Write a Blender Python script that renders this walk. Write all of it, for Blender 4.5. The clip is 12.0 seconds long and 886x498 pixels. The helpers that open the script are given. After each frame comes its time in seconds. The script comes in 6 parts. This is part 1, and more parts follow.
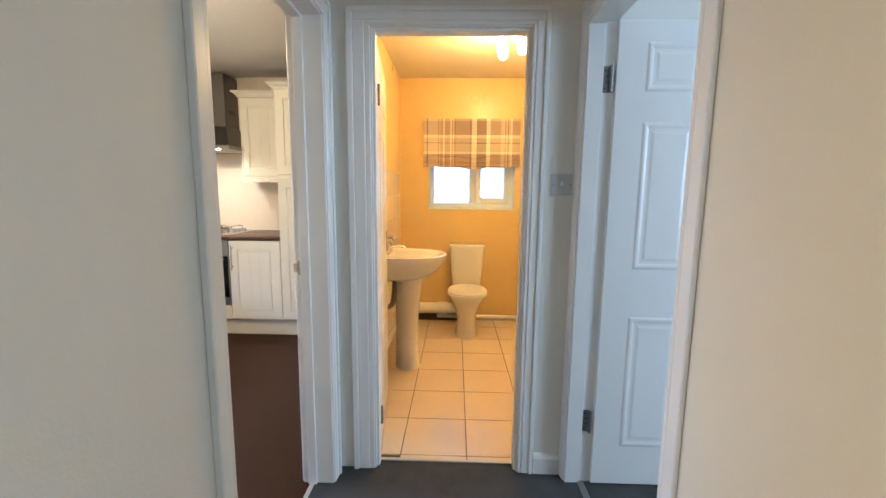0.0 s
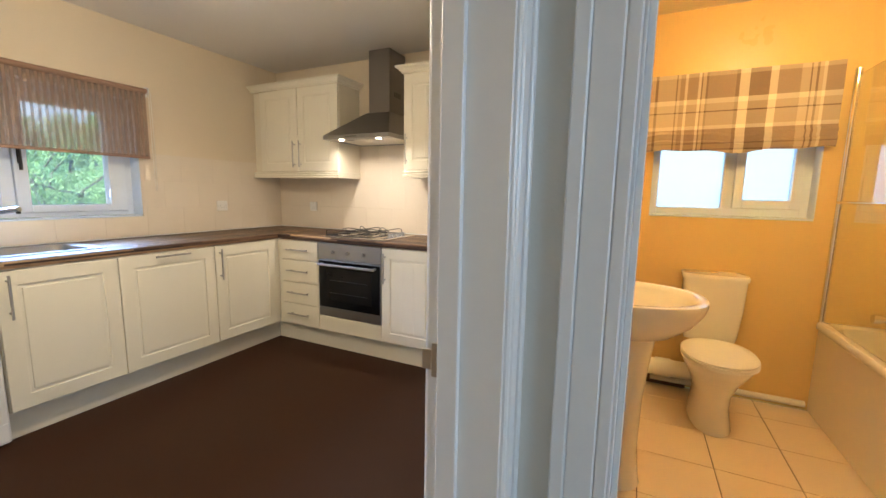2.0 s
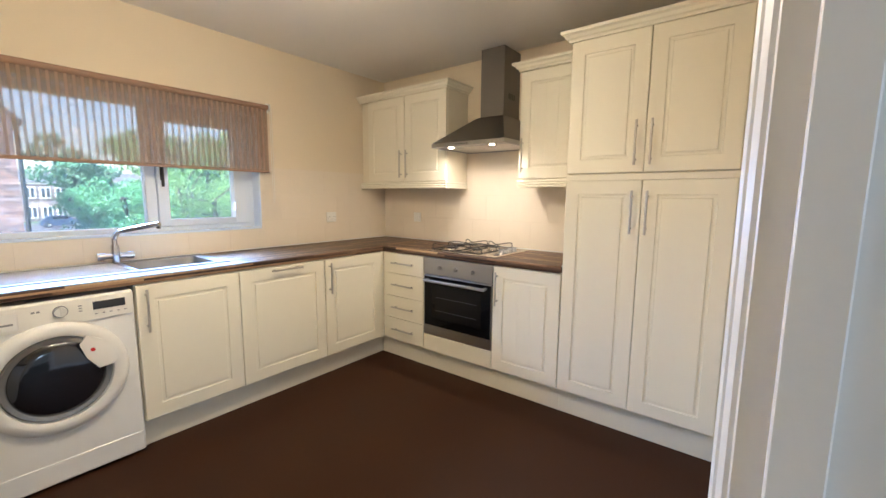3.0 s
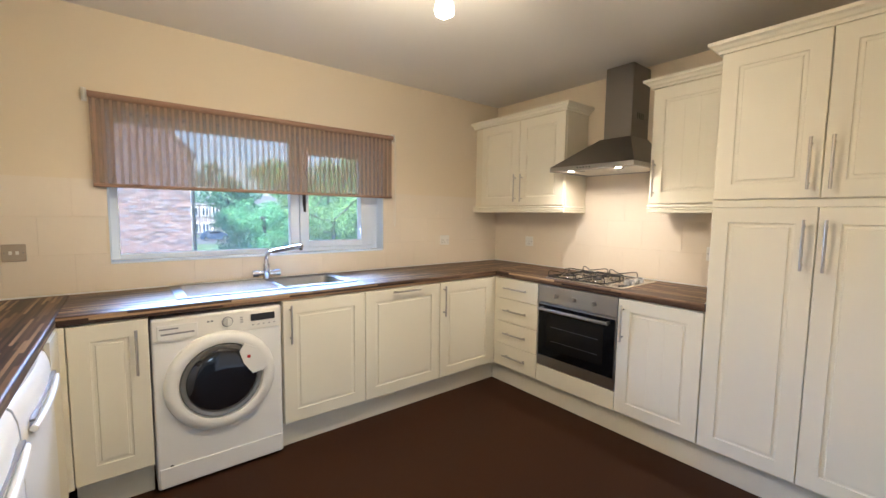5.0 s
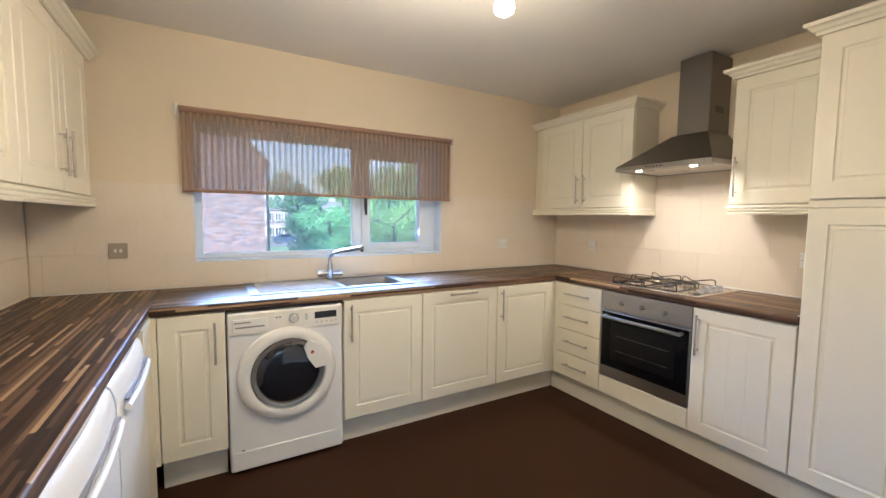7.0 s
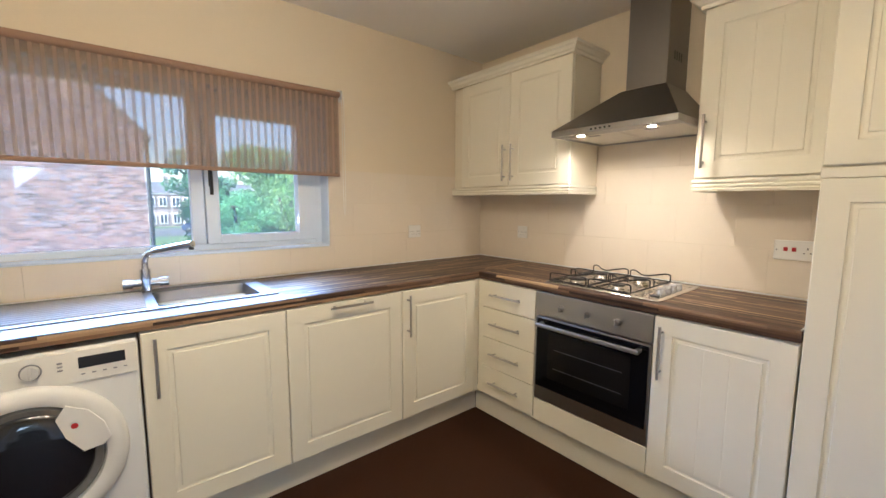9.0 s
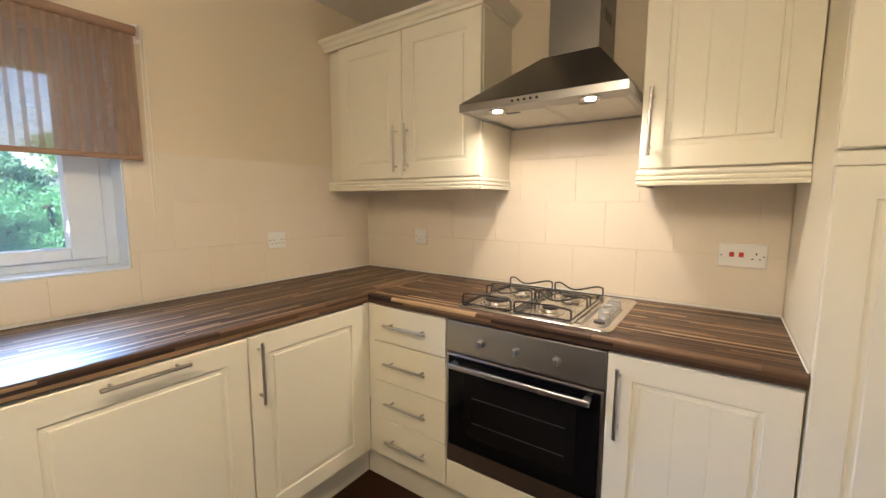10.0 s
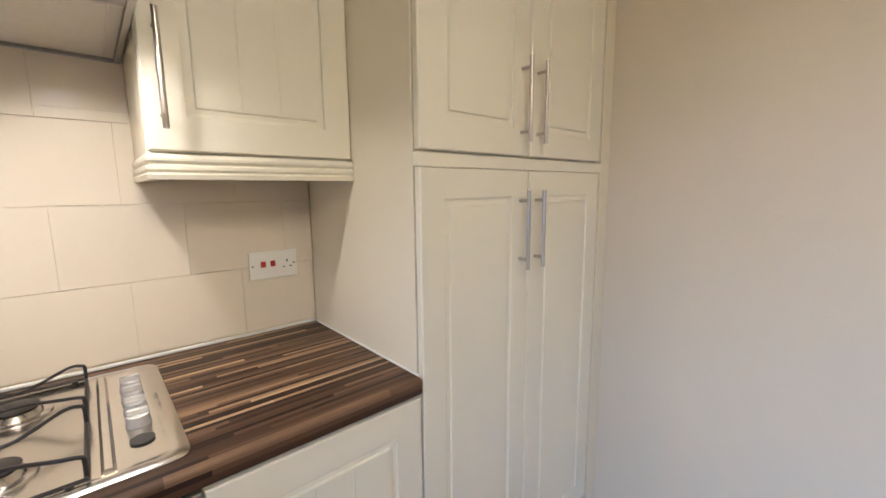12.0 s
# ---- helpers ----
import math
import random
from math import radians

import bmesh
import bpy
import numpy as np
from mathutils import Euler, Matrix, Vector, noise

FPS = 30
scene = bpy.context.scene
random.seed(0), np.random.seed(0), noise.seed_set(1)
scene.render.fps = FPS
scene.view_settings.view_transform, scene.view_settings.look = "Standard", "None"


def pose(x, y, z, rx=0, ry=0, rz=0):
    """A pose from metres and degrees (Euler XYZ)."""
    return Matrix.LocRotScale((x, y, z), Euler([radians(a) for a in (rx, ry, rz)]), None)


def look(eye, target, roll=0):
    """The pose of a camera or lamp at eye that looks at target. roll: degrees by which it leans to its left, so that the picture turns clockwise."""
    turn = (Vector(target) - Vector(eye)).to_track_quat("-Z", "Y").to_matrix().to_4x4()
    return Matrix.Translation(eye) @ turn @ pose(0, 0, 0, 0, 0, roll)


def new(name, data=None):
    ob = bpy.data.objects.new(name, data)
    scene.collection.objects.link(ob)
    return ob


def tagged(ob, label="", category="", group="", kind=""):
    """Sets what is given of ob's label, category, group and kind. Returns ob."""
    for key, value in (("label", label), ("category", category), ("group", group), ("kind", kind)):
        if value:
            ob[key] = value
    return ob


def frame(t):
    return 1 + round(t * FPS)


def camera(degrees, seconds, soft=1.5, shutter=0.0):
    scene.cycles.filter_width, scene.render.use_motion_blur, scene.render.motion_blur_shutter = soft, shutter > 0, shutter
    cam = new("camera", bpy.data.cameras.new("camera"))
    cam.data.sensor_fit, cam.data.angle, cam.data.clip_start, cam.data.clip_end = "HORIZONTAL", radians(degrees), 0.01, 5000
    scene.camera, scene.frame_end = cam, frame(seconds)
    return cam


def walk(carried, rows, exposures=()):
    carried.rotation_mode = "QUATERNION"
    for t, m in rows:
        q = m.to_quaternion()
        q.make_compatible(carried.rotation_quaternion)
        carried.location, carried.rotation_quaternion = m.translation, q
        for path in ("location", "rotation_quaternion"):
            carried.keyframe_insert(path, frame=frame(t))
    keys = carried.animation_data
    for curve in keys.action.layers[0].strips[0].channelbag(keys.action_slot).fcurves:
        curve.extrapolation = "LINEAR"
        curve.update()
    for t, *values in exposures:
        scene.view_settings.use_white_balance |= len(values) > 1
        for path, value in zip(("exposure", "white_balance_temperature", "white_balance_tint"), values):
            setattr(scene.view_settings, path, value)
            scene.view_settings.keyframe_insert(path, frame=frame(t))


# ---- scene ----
cam = camera(95.5, 12.0)
PATH = [
    (0, (3.631, -4.056, 1.285), (3.57, -2.075, 1.018), 0.6),
    (0.5, (3.636, -3.736, 1.285), (3.551, -1.759, 0.999), 0.8),
    (1, (3.607, -3.402, 1.263), (3.364, -1.439, 0.969), 0.7),
    (1.5, (3.485, -3.14, 1.263), (2.966, -1.229, 0.976), 0.9),
    (2, (3.278, -3.022, 1.264), (2.428, -1.232, 0.991), 1.0),
    (2.5, (3.105, -3.008, 1.284), (2.041, -1.302, 1.011), 0.9),
    (3, (2.968, -2.857, 1.31), (1.75, -1.291, 1.053), 0.5),
    (3.2, (2.921, -2.847, 1.319), (1.668, -1.308, 1.071), 0.7),
    (5, (2.854, -2.922, 1.352), (1.29, -1.687, 1.183), 0.7),
    (5.5, (2.853, -2.941, 1.35), (1.212, -1.808, 1.194), 0.7),
    (6, (2.832, -2.974, 1.354), (1.14, -1.917, 1.203), 0.8),
    (6.5, (2.847, -2.97, 1.35), (1.12, -1.972, 1.203), 0.7),
    (8.5, (2.561, -2.464, 1.308), (0.892, -1.381, 1.103), 0.4),
    (9, (2.322, -2.318, 1.321), (0.793, -1.048, 1.097), 0.3),
    (9.5, (2.126, -2.069, 1.324), (0.745, -0.643, 1.086), 0.2),
    (10, (1.896, -1.866, 1.325), (0.76, -0.237, 1.089), 0.1),
    (10.5, (1.7, -1.696, 1.321), (0.933, 0.136, 1.086), 0.1),
    (11, (1.607, -1.506, 1.301), (1.465, 0.474, 1.055), -0.2),
    (11.5, (1.585, -1.391, 1.318), (2.142, 0.512, 1.058), -0.6),
    (12, (1.535, -1.312, 1.352), (2.841, 0.175, 1.063), -0.6),
]

walk(cam, [(t, look(eye, target, roll)) for t, eye, target, roll in PATH], exposures=[(0.0, 2.15, 5900, 10), (1.0, 1.9, 6350, 10), (1.5, 1.9, 6350, 10), (2.0, 1.92, 6100, 10), (3.2, 2.08, 5950, 10), (6.5, 1.92, 5700, 10), (8.5, 2.02, 5600, 10), (9.0, 1.88, 5850, 10), (10.0, 1.88, 6300, 10), (10.5, 1.98, 6150, 10), (11.5, 1.85, 5600, 10), (12.0, 1.68, 5550, 10)])

# ---- world, sun, lights ----
world = bpy.data.worlds.new("world")
scene.world = world
world.use_nodes = True
_wt = world.node_tree
_sky = _wt.nodes.new("ShaderNodeTexSky")
_sky.sky_type, _sky.sun_disc = "NISHITA", False
_sky.sun_elevation, _sky.sun_rotation = radians(35), radians(150)
_sky.air_density, _sky.dust_density = 1.0, 2.0
_wt.links.new(_sky.outputs[0], _wt.nodes["Background"].inputs[0])
_wt.nodes["Background"].inputs[1].default_value = 0.15


def lamp(name, kind, power, colour, m, size=None, size_y=None, angle=None, blend=None, radius=None):
    data = bpy.data.lights.new(name, kind)
    data.energy, data.color = power, colour
    if kind == "AREA":
        data.shape, data.size, data.size_y = "RECTANGLE", size, size_y
    if kind == "SUN":
        data.angle = angle
    if kind == "SPOT":
        data.spot_size, data.spot_blend, data.shadow_soft_size = angle, blend, radius
    if kind == "POINT":
        data.shadow_soft_size = radius
    ob = new(name, data)
    ob.matrix_world = m
    return ob


WARM = (1.0, 0.80, 0.54)
AMBER = (1.0, 0.64, 0.23)
COOL = (0.62, 0.80, 1.0)
lamp("sun", "SUN", 5.0, (0.93, 0.97, 1.0), look((0, 0, 20), (-6, 10, 7)), angle=radians(12))
lamp("kitchen_window_daylight", "AREA", 5.6, (0.40, 0.60, 1.0), look((-0.035, -2.14, 1.28), (2.0, -2.0, 0.26)), 1.6, 0.16).data.spread = radians(82)
lamp("bathroom_window_daylight", "AREA", 3.2, (0.66, 0.82, 1.0), look((3.78, 0.45, 1.6), (3.78, -2.0, 0.6)), 1.6, 1.6)
lamp("side_room_daylight", "AREA", 24, COOL, look((7.1, -3.7, 1.6), (4.4, -2.8, 0.7)), 1.6, 1.3)
# Two added fill lamps behind the camera, to brighten the hall's side walls.
lamp("hall_fill_cool", "AREA", 1.1, (0.74, 0.86, 0.92), look((4.17, -4.38, 1.1), (3.0, -4.38, 1.1)), 0.7, 1.7)
lamp("hall_fill_warm", "AREA", 1.2, (1.0, 0.80, 0.58), look((3.04, -4.38, 1.1), (4.2, -4.38, 1.1)), 0.7, 1.7)

# ---- materials ----
MATS = {}


def nodes_of(name):
    m = bpy.data.materials.new(name)
    m.use_nodes = True
    t = m.node_tree
    return m, t, t.nodes["Principled BSDF"]


def link(t, a, b):
    t.links.new(a, b)


def node(t, kind, **values):
    n = t.nodes.new("ShaderNode" + kind)
    for k, v in values.items():
        if k in n.inputs:
            n.inputs[k].default_value = v
    return n


def coords(t, scale=(1, 1, 1), kind="Object"):
    c = node(t, "TexCoord")
    m = node(t, "Mapping")
    m.inputs["Scale"].default_value = scale
    link(t, c.outputs[kind], m.inputs[0])
    return m.outputs[0]


def mixed(t, fac, a, b, mode="MIX"):
    n = t.nodes.new("ShaderNodeMix")
    n.data_type, n.blend_type = "RGBA", mode
    for sock, v in ((n.inputs[0], fac), (n.inputs[6], a), (n.inputs[7], b)):
        if isinstance(v, bpy.types.NodeSocket):
            link(t, v, sock)
        else:
            sock.default_value = v if isinstance(v, float) else (*v[:3], 1)
    return n.outputs[2]


def surface(name, base, rough=0.5, metal=0.0, vary=0.06, scale=3.0, grain=60.0, bump=0.05, stretch=(1, 1, 1), piece=0.0, coat=0.0, spec=None):
    """A surface with broad variation, fine grain and a slight relief."""
    if name in MATS:
        return MATS[name]
    m, t, p = nodes_of(name)
    v = coords(t, stretch)
    big = node(t, "TexNoise", Scale=scale, Detail=4.0, Roughness=0.6)
    fine = node(t, "TexNoise", Scale=grain, Detail=3.0, Roughness=0.6)
    link(t, v, big.inputs["Vector"])
    link(t, v, fine.inputs["Vector"])
    dark = tuple(c * (1 - 2 * vary) for c in base)
    light = tuple(min(c * (1 + vary), 1) for c in base)
    col = mixed(t, big.outputs[0], dark, light)
    col = mixed(t, 0.3, col, mixed(t, fine.outputs[0], dark, light))
    if piece:
        info = node(t, "ObjectInfo")
        hsv = node(t, "HueSaturation")
        ramp = node(t, "MapRange")
        ramp.inputs["To Min"].default_value, ramp.inputs["To Max"].default_value = 1 - piece, 1 + piece
        link(t, info.outputs["Random"], ramp.inputs[0])
        link(t, ramp.outputs[0], hsv.inputs["Value"])
        link(t, col, hsv.inputs["Color"])
        col = hsv.outputs[0]
    link(t, col, p.inputs["Base Color"])
    r = node(t, "MapRange")
    r.inputs["To Min"].default_value, r.inputs["To Max"].default_value = max(rough - 0.07, 0.02), min(rough + 0.07, 1)
    link(t, big.outputs[0], r.inputs[0])
    link(t, r.outputs[0], p.inputs["Roughness"])
    p.inputs["Metallic"].default_value = metal
    if coat:
        p.inputs["Coat Weight"].default_value, p.inputs["Coat Roughness"].default_value = coat, 0.1
    if spec is not None:
        p.inputs["Specular IOR Level"].default_value = spec
    if bump:
        b = node(t, "Bump", Strength=bump, Distance=0.004)
        link(t, fine.outputs[0], b.inputs["Height"])
        link(t, b.outputs[0], p.inputs["Normal"])
    MATS[name] = m
    return m


def glow(name, colour, strength):
    if name not in MATS:
        m, t, p = nodes_of(name)
        p.inputs["Base Color"].default_value = (0.9, 0.9, 0.9, 1)
        p.inputs["Emission Color"].default_value = (*colour, 1)
        p.inputs["Emission Strength"].default_value = strength
        MATS[name] = m
    return MATS[name]


def pane(name, tint=(1, 1, 1), rough=0.0):
    if name not in MATS:
        m, t, p = nodes_of(name)
        p.inputs["Base Color"].default_value = (*tint, 1)
        p.inputs["Transmission Weight"].default_value = 1
        p.inputs["Roughness"].default_value = rough
        p.inputs["IOR"].default_value = 1.45
        MATS[name] = m
    return MATS[name]


def staves(name, along):
    """Laminate that shows short walnut staves laid along one axis."""
    m, t, p = nodes_of(name)
    sep = node(t, "SeparateXYZ")
    c = node(t, "TexCoord")
    link(t, c.outputs["Object"], sep.inputs[0])
    u, w = (sep.outputs[0], sep.outputs[1]) if along == "x" else (sep.outputs[1], sep.outputs[0])

    def calc(op, a, b=0.0):
        n = t.nodes.new("ShaderNodeMath")
        n.operation = op
        for sock, v in zip(n.inputs, (a, b)):
            if isinstance(v, bpy.types.NodeSocket):
                link(t, v, sock)
            else:
                sock.default_value = v
        return n.outputs[0]

    side = calc("SUBTRACT", w, calc("MULTIPLY", sep.outputs[2], 1.0))
    row = calc("FLOOR", calc("DIVIDE", side, 0.0105))
    wn = t.nodes.new("ShaderNodeTexWhiteNoise")
    wn.noise_dimensions = "1D"
    link(t, row, wn.inputs["W"])
    cell = calc("FLOOR", calc("ADD", calc("DIVIDE", u, 0.42), calc("MULTIPLY", wn.outputs[0], 5.3)))
    both = node(t, "CombineXYZ")
    link(t, row, both.inputs[0])
    link(t, cell, both.inputs[1])
    wn2 = t.nodes.new("ShaderNodeTexWhiteNoise")
    wn2.noise_dimensions = "2D"
    link(t, both.outputs[0], wn2.inputs["Vector"])
    ramp = node(t, "ValToRGB")
    stops = [(0.0, (0.020, 0.011, 0.008)), (0.32, (0.048, 0.025, 0.016)), (0.62, (0.11, 0.062, 0.036)), (0.86, (0.20, 0.12, 0.068)), (1.0, (0.45, 0.31, 0.175))]
    for n, (pos, colr) in enumerate(stops):
        e = ramp.color_ramp.elements[n] if n < 1 else (ramp.color_ramp.elements[-1] if n == len(stops) - 1 else ramp.color_ramp.elements.new(pos))
        e.position, e.color = pos, (*colr, 1)
    link(t, wn2.outputs[0], ramp.inputs[0])
    grain = node(t, "TexNoise", Scale=1.0, Detail=6.0, Roughness=0.65)
    link(t, coords(t, (6, 160, 60) if along == "x" else (160, 6, 60)), grain.inputs["Vector"])
    g = node(t, "MapRange")
    g.inputs["To Min"].default_value, g.inputs["To Max"].default_value = 0.55, 1.4
    link(t, grain.outputs[0], g.inputs[0])
    col = mixed(t, 1.0, ramp.outputs[0], g.outputs[0], "MULTIPLY")
    link(t, col, p.inputs["Base Color"])
    p.inputs["Roughness"].default_value = 0.43
    p.inputs["Specular IOR Level"].default_value = 0.3
    b = node(t, "Bump", Strength=0.12, Distance=0.002)
    link(t, grain.outputs[0], b.inputs["Height"])
    link(t, b.outputs[0], p.inputs["Normal"])
    return m


def brushed(name, base=(0.42, 0.41, 0.40), rough=0.32, stretch=(2, 2, 240)):
    if name in MATS:
        return MATS[name]
    return surface(name, base, rough, 1.0, 0.06, 1.5, 1.0, 0.06, stretch)


CREAM = surface("cream_painted_door", (0.81, 0.765, 0.63), 0.42, 0, 0.02, 2, 40, 0.02)
CREAM_SIDE = surface("cream_carcass", (0.78, 0.72, 0.57), 0.45, 0, 0.03, 2, 40, 0.02)
WALL_K = surface("kitchen_wall_paint", (0.73, 0.63, 0.475), 0.8, 0, 0.03, 1.2, 120, 0.15)
CEIL = surface("white_ceiling_paint", (0.80, 0.77, 0.72), 0.9, 0, 0.03, 1.0, 90, 0.2)
HALL = surface("hall_wall_paint", (0.76, 0.74, 0.68), 0.75, 0, 0.03, 1.0, 130, 0.15)
HALL_E = surface("hall_cream_paint", (0.78, 0.70, 0.56), 0.75, 0, 0.03, 1.0, 130, 0.15)
BATHW = surface("bathroom_tile", (0.77, 0.545, 0.215), 0.3, 0, 0.04, 2.0, 50, 0.03, piece=0.02)
GLOSS = surface("white_gloss_paint", (0.80, 0.80, 0.78), 0.32, 0, 0.03, 2.0, 60, 0.06)
FLOOR_K = surface("dark_brown_vinyl", (0.042, 0.018, 0.009), 0.46, 0, 0.14, 2.5, 140, 0.05, spec=0.09)
CARPET = surface("dark_grey_carpet", (0.062, 0.064, 0.064), 0.95, 0, 0.42, 9, 300, 0.6)
TILE_F = surface("cream_floor_tile", (0.80, 0.65, 0.47), 0.2, 0, 0.025, 1.5, 30, 0.02, piece=0.02)
GROUT = surface("brown_grout", (0.13, 0.09, 0.06), 0.9, 0, 0.1, 6, 150, 0.2)
GROUT_L = surface("light_grout", (0.57, 0.49, 0.38), 0.9, 0, 0.08, 6, 150, 0.2)
TILE_K = surface("cream_wall_tile", (0.78, 0.695, 0.575), 0.26, 0, 0.03, 3, 30, 0.03, piece=0.012)
STEEL = brushed("brushed_steel")
STEEL_D = brushed("drainer_steel", (0.20, 0.20, 0.21), 0.5, (2, 60, 2))
STEEL_H = brushed("hood_steel", (0.24, 0.225, 0.21), 0.33, (240, 2, 2))
CHROME = surface("chrome", (0.75, 0.75, 0.76), 0.1, 1.0, 0.02, 4, 60, 0)
HANDLE = surface("satin_nickel", (0.52, 0.49, 0.45), 0.3, 1.0, 0.04, 8, 80, 0)
IRON = surface("black_enamel", (0.018, 0.016, 0.016), 0.35, 0, 0.1, 8, 80, 0.05)
BLACKG = surface("black_oven_glass", (0.004, 0.004, 0.005), 0.10, 0, 0.05, 2, 40, 0, spec=0.2)
WHITE = surface("white_enamel", (0.82, 0.82, 0.80), 0.3, 0, 0.02, 3, 60, 0.01)
CERAMIC = surface("white_ceramic", (0.84, 0.81, 0.75), 0.12, 0, 0.02, 3, 60, 0, coat=0.5)
PLASTIC = surface("white_plastic", (0.80, 0.79, 0.75), 0.35, 0, 0.02, 6, 60, 0)
# White plastic with the blue of the daylight put into its colour.
UPVC = surface("daylit_white_upvc", (0.70, 0.77, 0.87), 0.3, 0, 0.02, 4, 60, 0)
# Sills and reveals: window daylight tinted blue into the white base.
REVEAL = surface("daylit_white_reveal_paint", (0.66, 0.75, 0.88), 0.5, 0, 0.03, 2, 60, 0.04)
RED = surface("red_plastic", (0.45, 0.02, 0.02), 0.3, 0, 0.02, 6, 60, 0)
DARK = surface("dark_plastic", (0.02, 0.02, 0.022), 0.3, 0, 0.05, 6, 60, 0)
GREYP = surface("grey_plastic", (0.25, 0.25, 0.26), 0.4, 0, 0.05, 6, 60, 0)
COPPER = surface("copper_lampholder", (0.55, 0.27, 0.16), 0.3, 1.0, 0.05, 6, 60, 0)
GLASS = pane("window_glass")


def hazy(m, share):
    """Bluish haze put into a pane's colour, which scatters some of the daylight."""
    t = m.node_tree
    tr, mix = node(t, "BsdfTranslucent"), node(t, "MixShader")
    veil = node(t, "TexNoise", Scale=3.0, Detail=4.0)
    link(t, coords(t), veil.inputs["Vector"])
    f = node(t, "MapRange")
    f.inputs["To Min"].default_value, f.inputs["To Max"].default_value = share * 0.7, share * 1.3
    link(t, veil.outputs[0], f.inputs[0])
    tr.inputs[0].default_value = (0.62, 0.76, 1.0, 1)
    link(t, f.outputs[0], mix.inputs[0])
    link(t, t.nodes["Principled BSDF"].outputs[0], mix.inputs[1])
    link(t, tr.outputs[0], mix.inputs[2])
    link(t, mix.outputs[0], t.nodes["Material Output"].inputs[0])


# Veils the view outdoors with haze held in the panes themselves.
hazy(GLASS, 0.13)
TOP_X = staves("walnut_stave_laminate", "x")
TOP_Y = staves("walnut_stave_laminate_turned", "y")


# ---- building helpers ----
def box(bm, x0, x1, y0, y1, z0, z1, bevel=0.0, seg=1):
    r = bmesh.ops.create_cube(bm, size=1)
    vs = r["verts"]
    bmesh.ops.transform(bm, verts=vs, matrix=Matrix.Translation(((x0 + x1) / 2, (y0 + y1) / 2, (z0 + z1) / 2)) @ Matrix.Diagonal((abs(x1 - x0), abs(y1 - y0), abs(z1 - z0), 1)))
    if bevel:
        es = {e for v in vs for e in v.link_edges}
        bmesh.ops.bevel(bm, geom=list(es), offset=bevel, segments=seg, affect="EDGES", profile=0.5)
    return bm


def cube(*a, bevel=0.0, seg=1):
    return box(bmesh.new(), *a, bevel=bevel, seg=seg)


def rod(bm, a, b, r, r2=None, seg=16):
    a, b = Vector(a), Vector(b)
    d = b - a
    m = Matrix.Translation((a + b) / 2) @ d.to_track_quat("Z", "Y").to_matrix().to_4x4()
    bmesh.ops.create_cone(bm, cap_ends=True, segments=seg, radius1=r, radius2=r if r2 is None else r2, depth=d.length, matrix=m)
    return bm


def tube(bm, pts, r, seg=10):
    """A round bar swept along points."""
    pts = [Vector(p) for p in pts]
    rings = []
    side = None
    for i, p in enumerate(pts):
        d = (pts[min(i + 1, len(pts) - 1)] - pts[max(i - 1, 0)]).normalized()
        if side is None:
            side = d.orthogonal().normalized()
        side = (side - d * side.dot(d)).normalized()
        up = d.cross(side)
        rings.append([bm.verts.new(p + r * (math.cos(2 * math.pi * k / seg) * side + math.sin(2 * math.pi * k / seg) * up)) for k in range(seg)])
    for a, b in zip(rings, rings[1:]):
        for k in range(seg):
            bm.faces.new((a[k], a[(k + 1) % seg], b[(k + 1) % seg], b[k]))
    bm.faces.new(rings[0][::-1])
    bm.faces.new(rings[-1])
    return bm


def curve_pts(pts, n=6):
    """Smooth points through the given ones."""
    pts = [Vector(p) for p in pts]
    out = []
    for i in range(len(pts) - 1):
        p0, p1, p2, p3 = pts[max(i - 1, 0)], pts[i], pts[i + 1], pts[min(i + 2, len(pts) - 1)]
        for k in range(n):
            s = k / n
            out.append(0.5 * ((2 * p1) + (p2 - p0) * s + (2 * p0 - 5 * p1 + 4 * p2 - p3) * s * s + (3 * p1 - p0 - 3 * p2 + p3) * s ** 3))
    return out + [pts[-1]]


def loft(bm, rings, close_start=True, close_end=True):
    vs = [[bm.verts.new(p) for p in ring] for ring in rings]
    n = len(vs[0])
    for a, b in zip(vs, vs[1:]):
        for k in range(n):
            bm.faces.new((a[k], a[(k + 1) % n], b[(k + 1) % n], b[k]))
    if close_start:
        bm.faces.new(vs[0][::-1])
    if close_end:
        bm.faces.new(vs[-1])
    return bm


def prism(bm, profile, axis, a, b):
    """A closed outline, given across the axis, drawn out along it from a to b."""
    def at(p, s):
        return (s, p[0], p[1]) if axis == "x" else (p[0], s, p[1]) if axis == "y" else (p[0], p[1], s)
    return loft(bm, [[at(p, a) for p in profile], [at(p, b) for p in profile]])


def oval(cx, cy, z, rx, ry, n=32, power=2.0, back=None):
    """A ring of points; back flattens the far side at that y."""
    out = []
    for k in range(n):
        a = 2 * math.pi * k / n
        c, s = math.cos(a), math.sin(a)
        x = cx + rx * math.copysign(abs(c) ** (2 / power), c)
        y = cy + ry * math.copysign(abs(s) ** (2 / power), s)
        out.append((x, min(y, back) if back is not None else y, z))
    return out


def finish(name, bm, material, smooth=None):
    bmesh.ops.recalc_face_normals(bm, faces=bm.faces)
    if smooth:
        for f in bm.faces:
            f.smooth = True
        for e in bm.edges:
            if len(e.link_faces) == 2 and e.calc_face_angle(0) > radians(smooth):
                e.smooth = False
    me = bpy.data.meshes.new(name)
    bm.to_mesh(me)
    bm.free()
    me.materials.append(material)
    return me


def place_of(ob):
    p = Vector((0, 0, 0))
    while ob is not None:
        p += ob.location
        ob = ob.parent
    return p


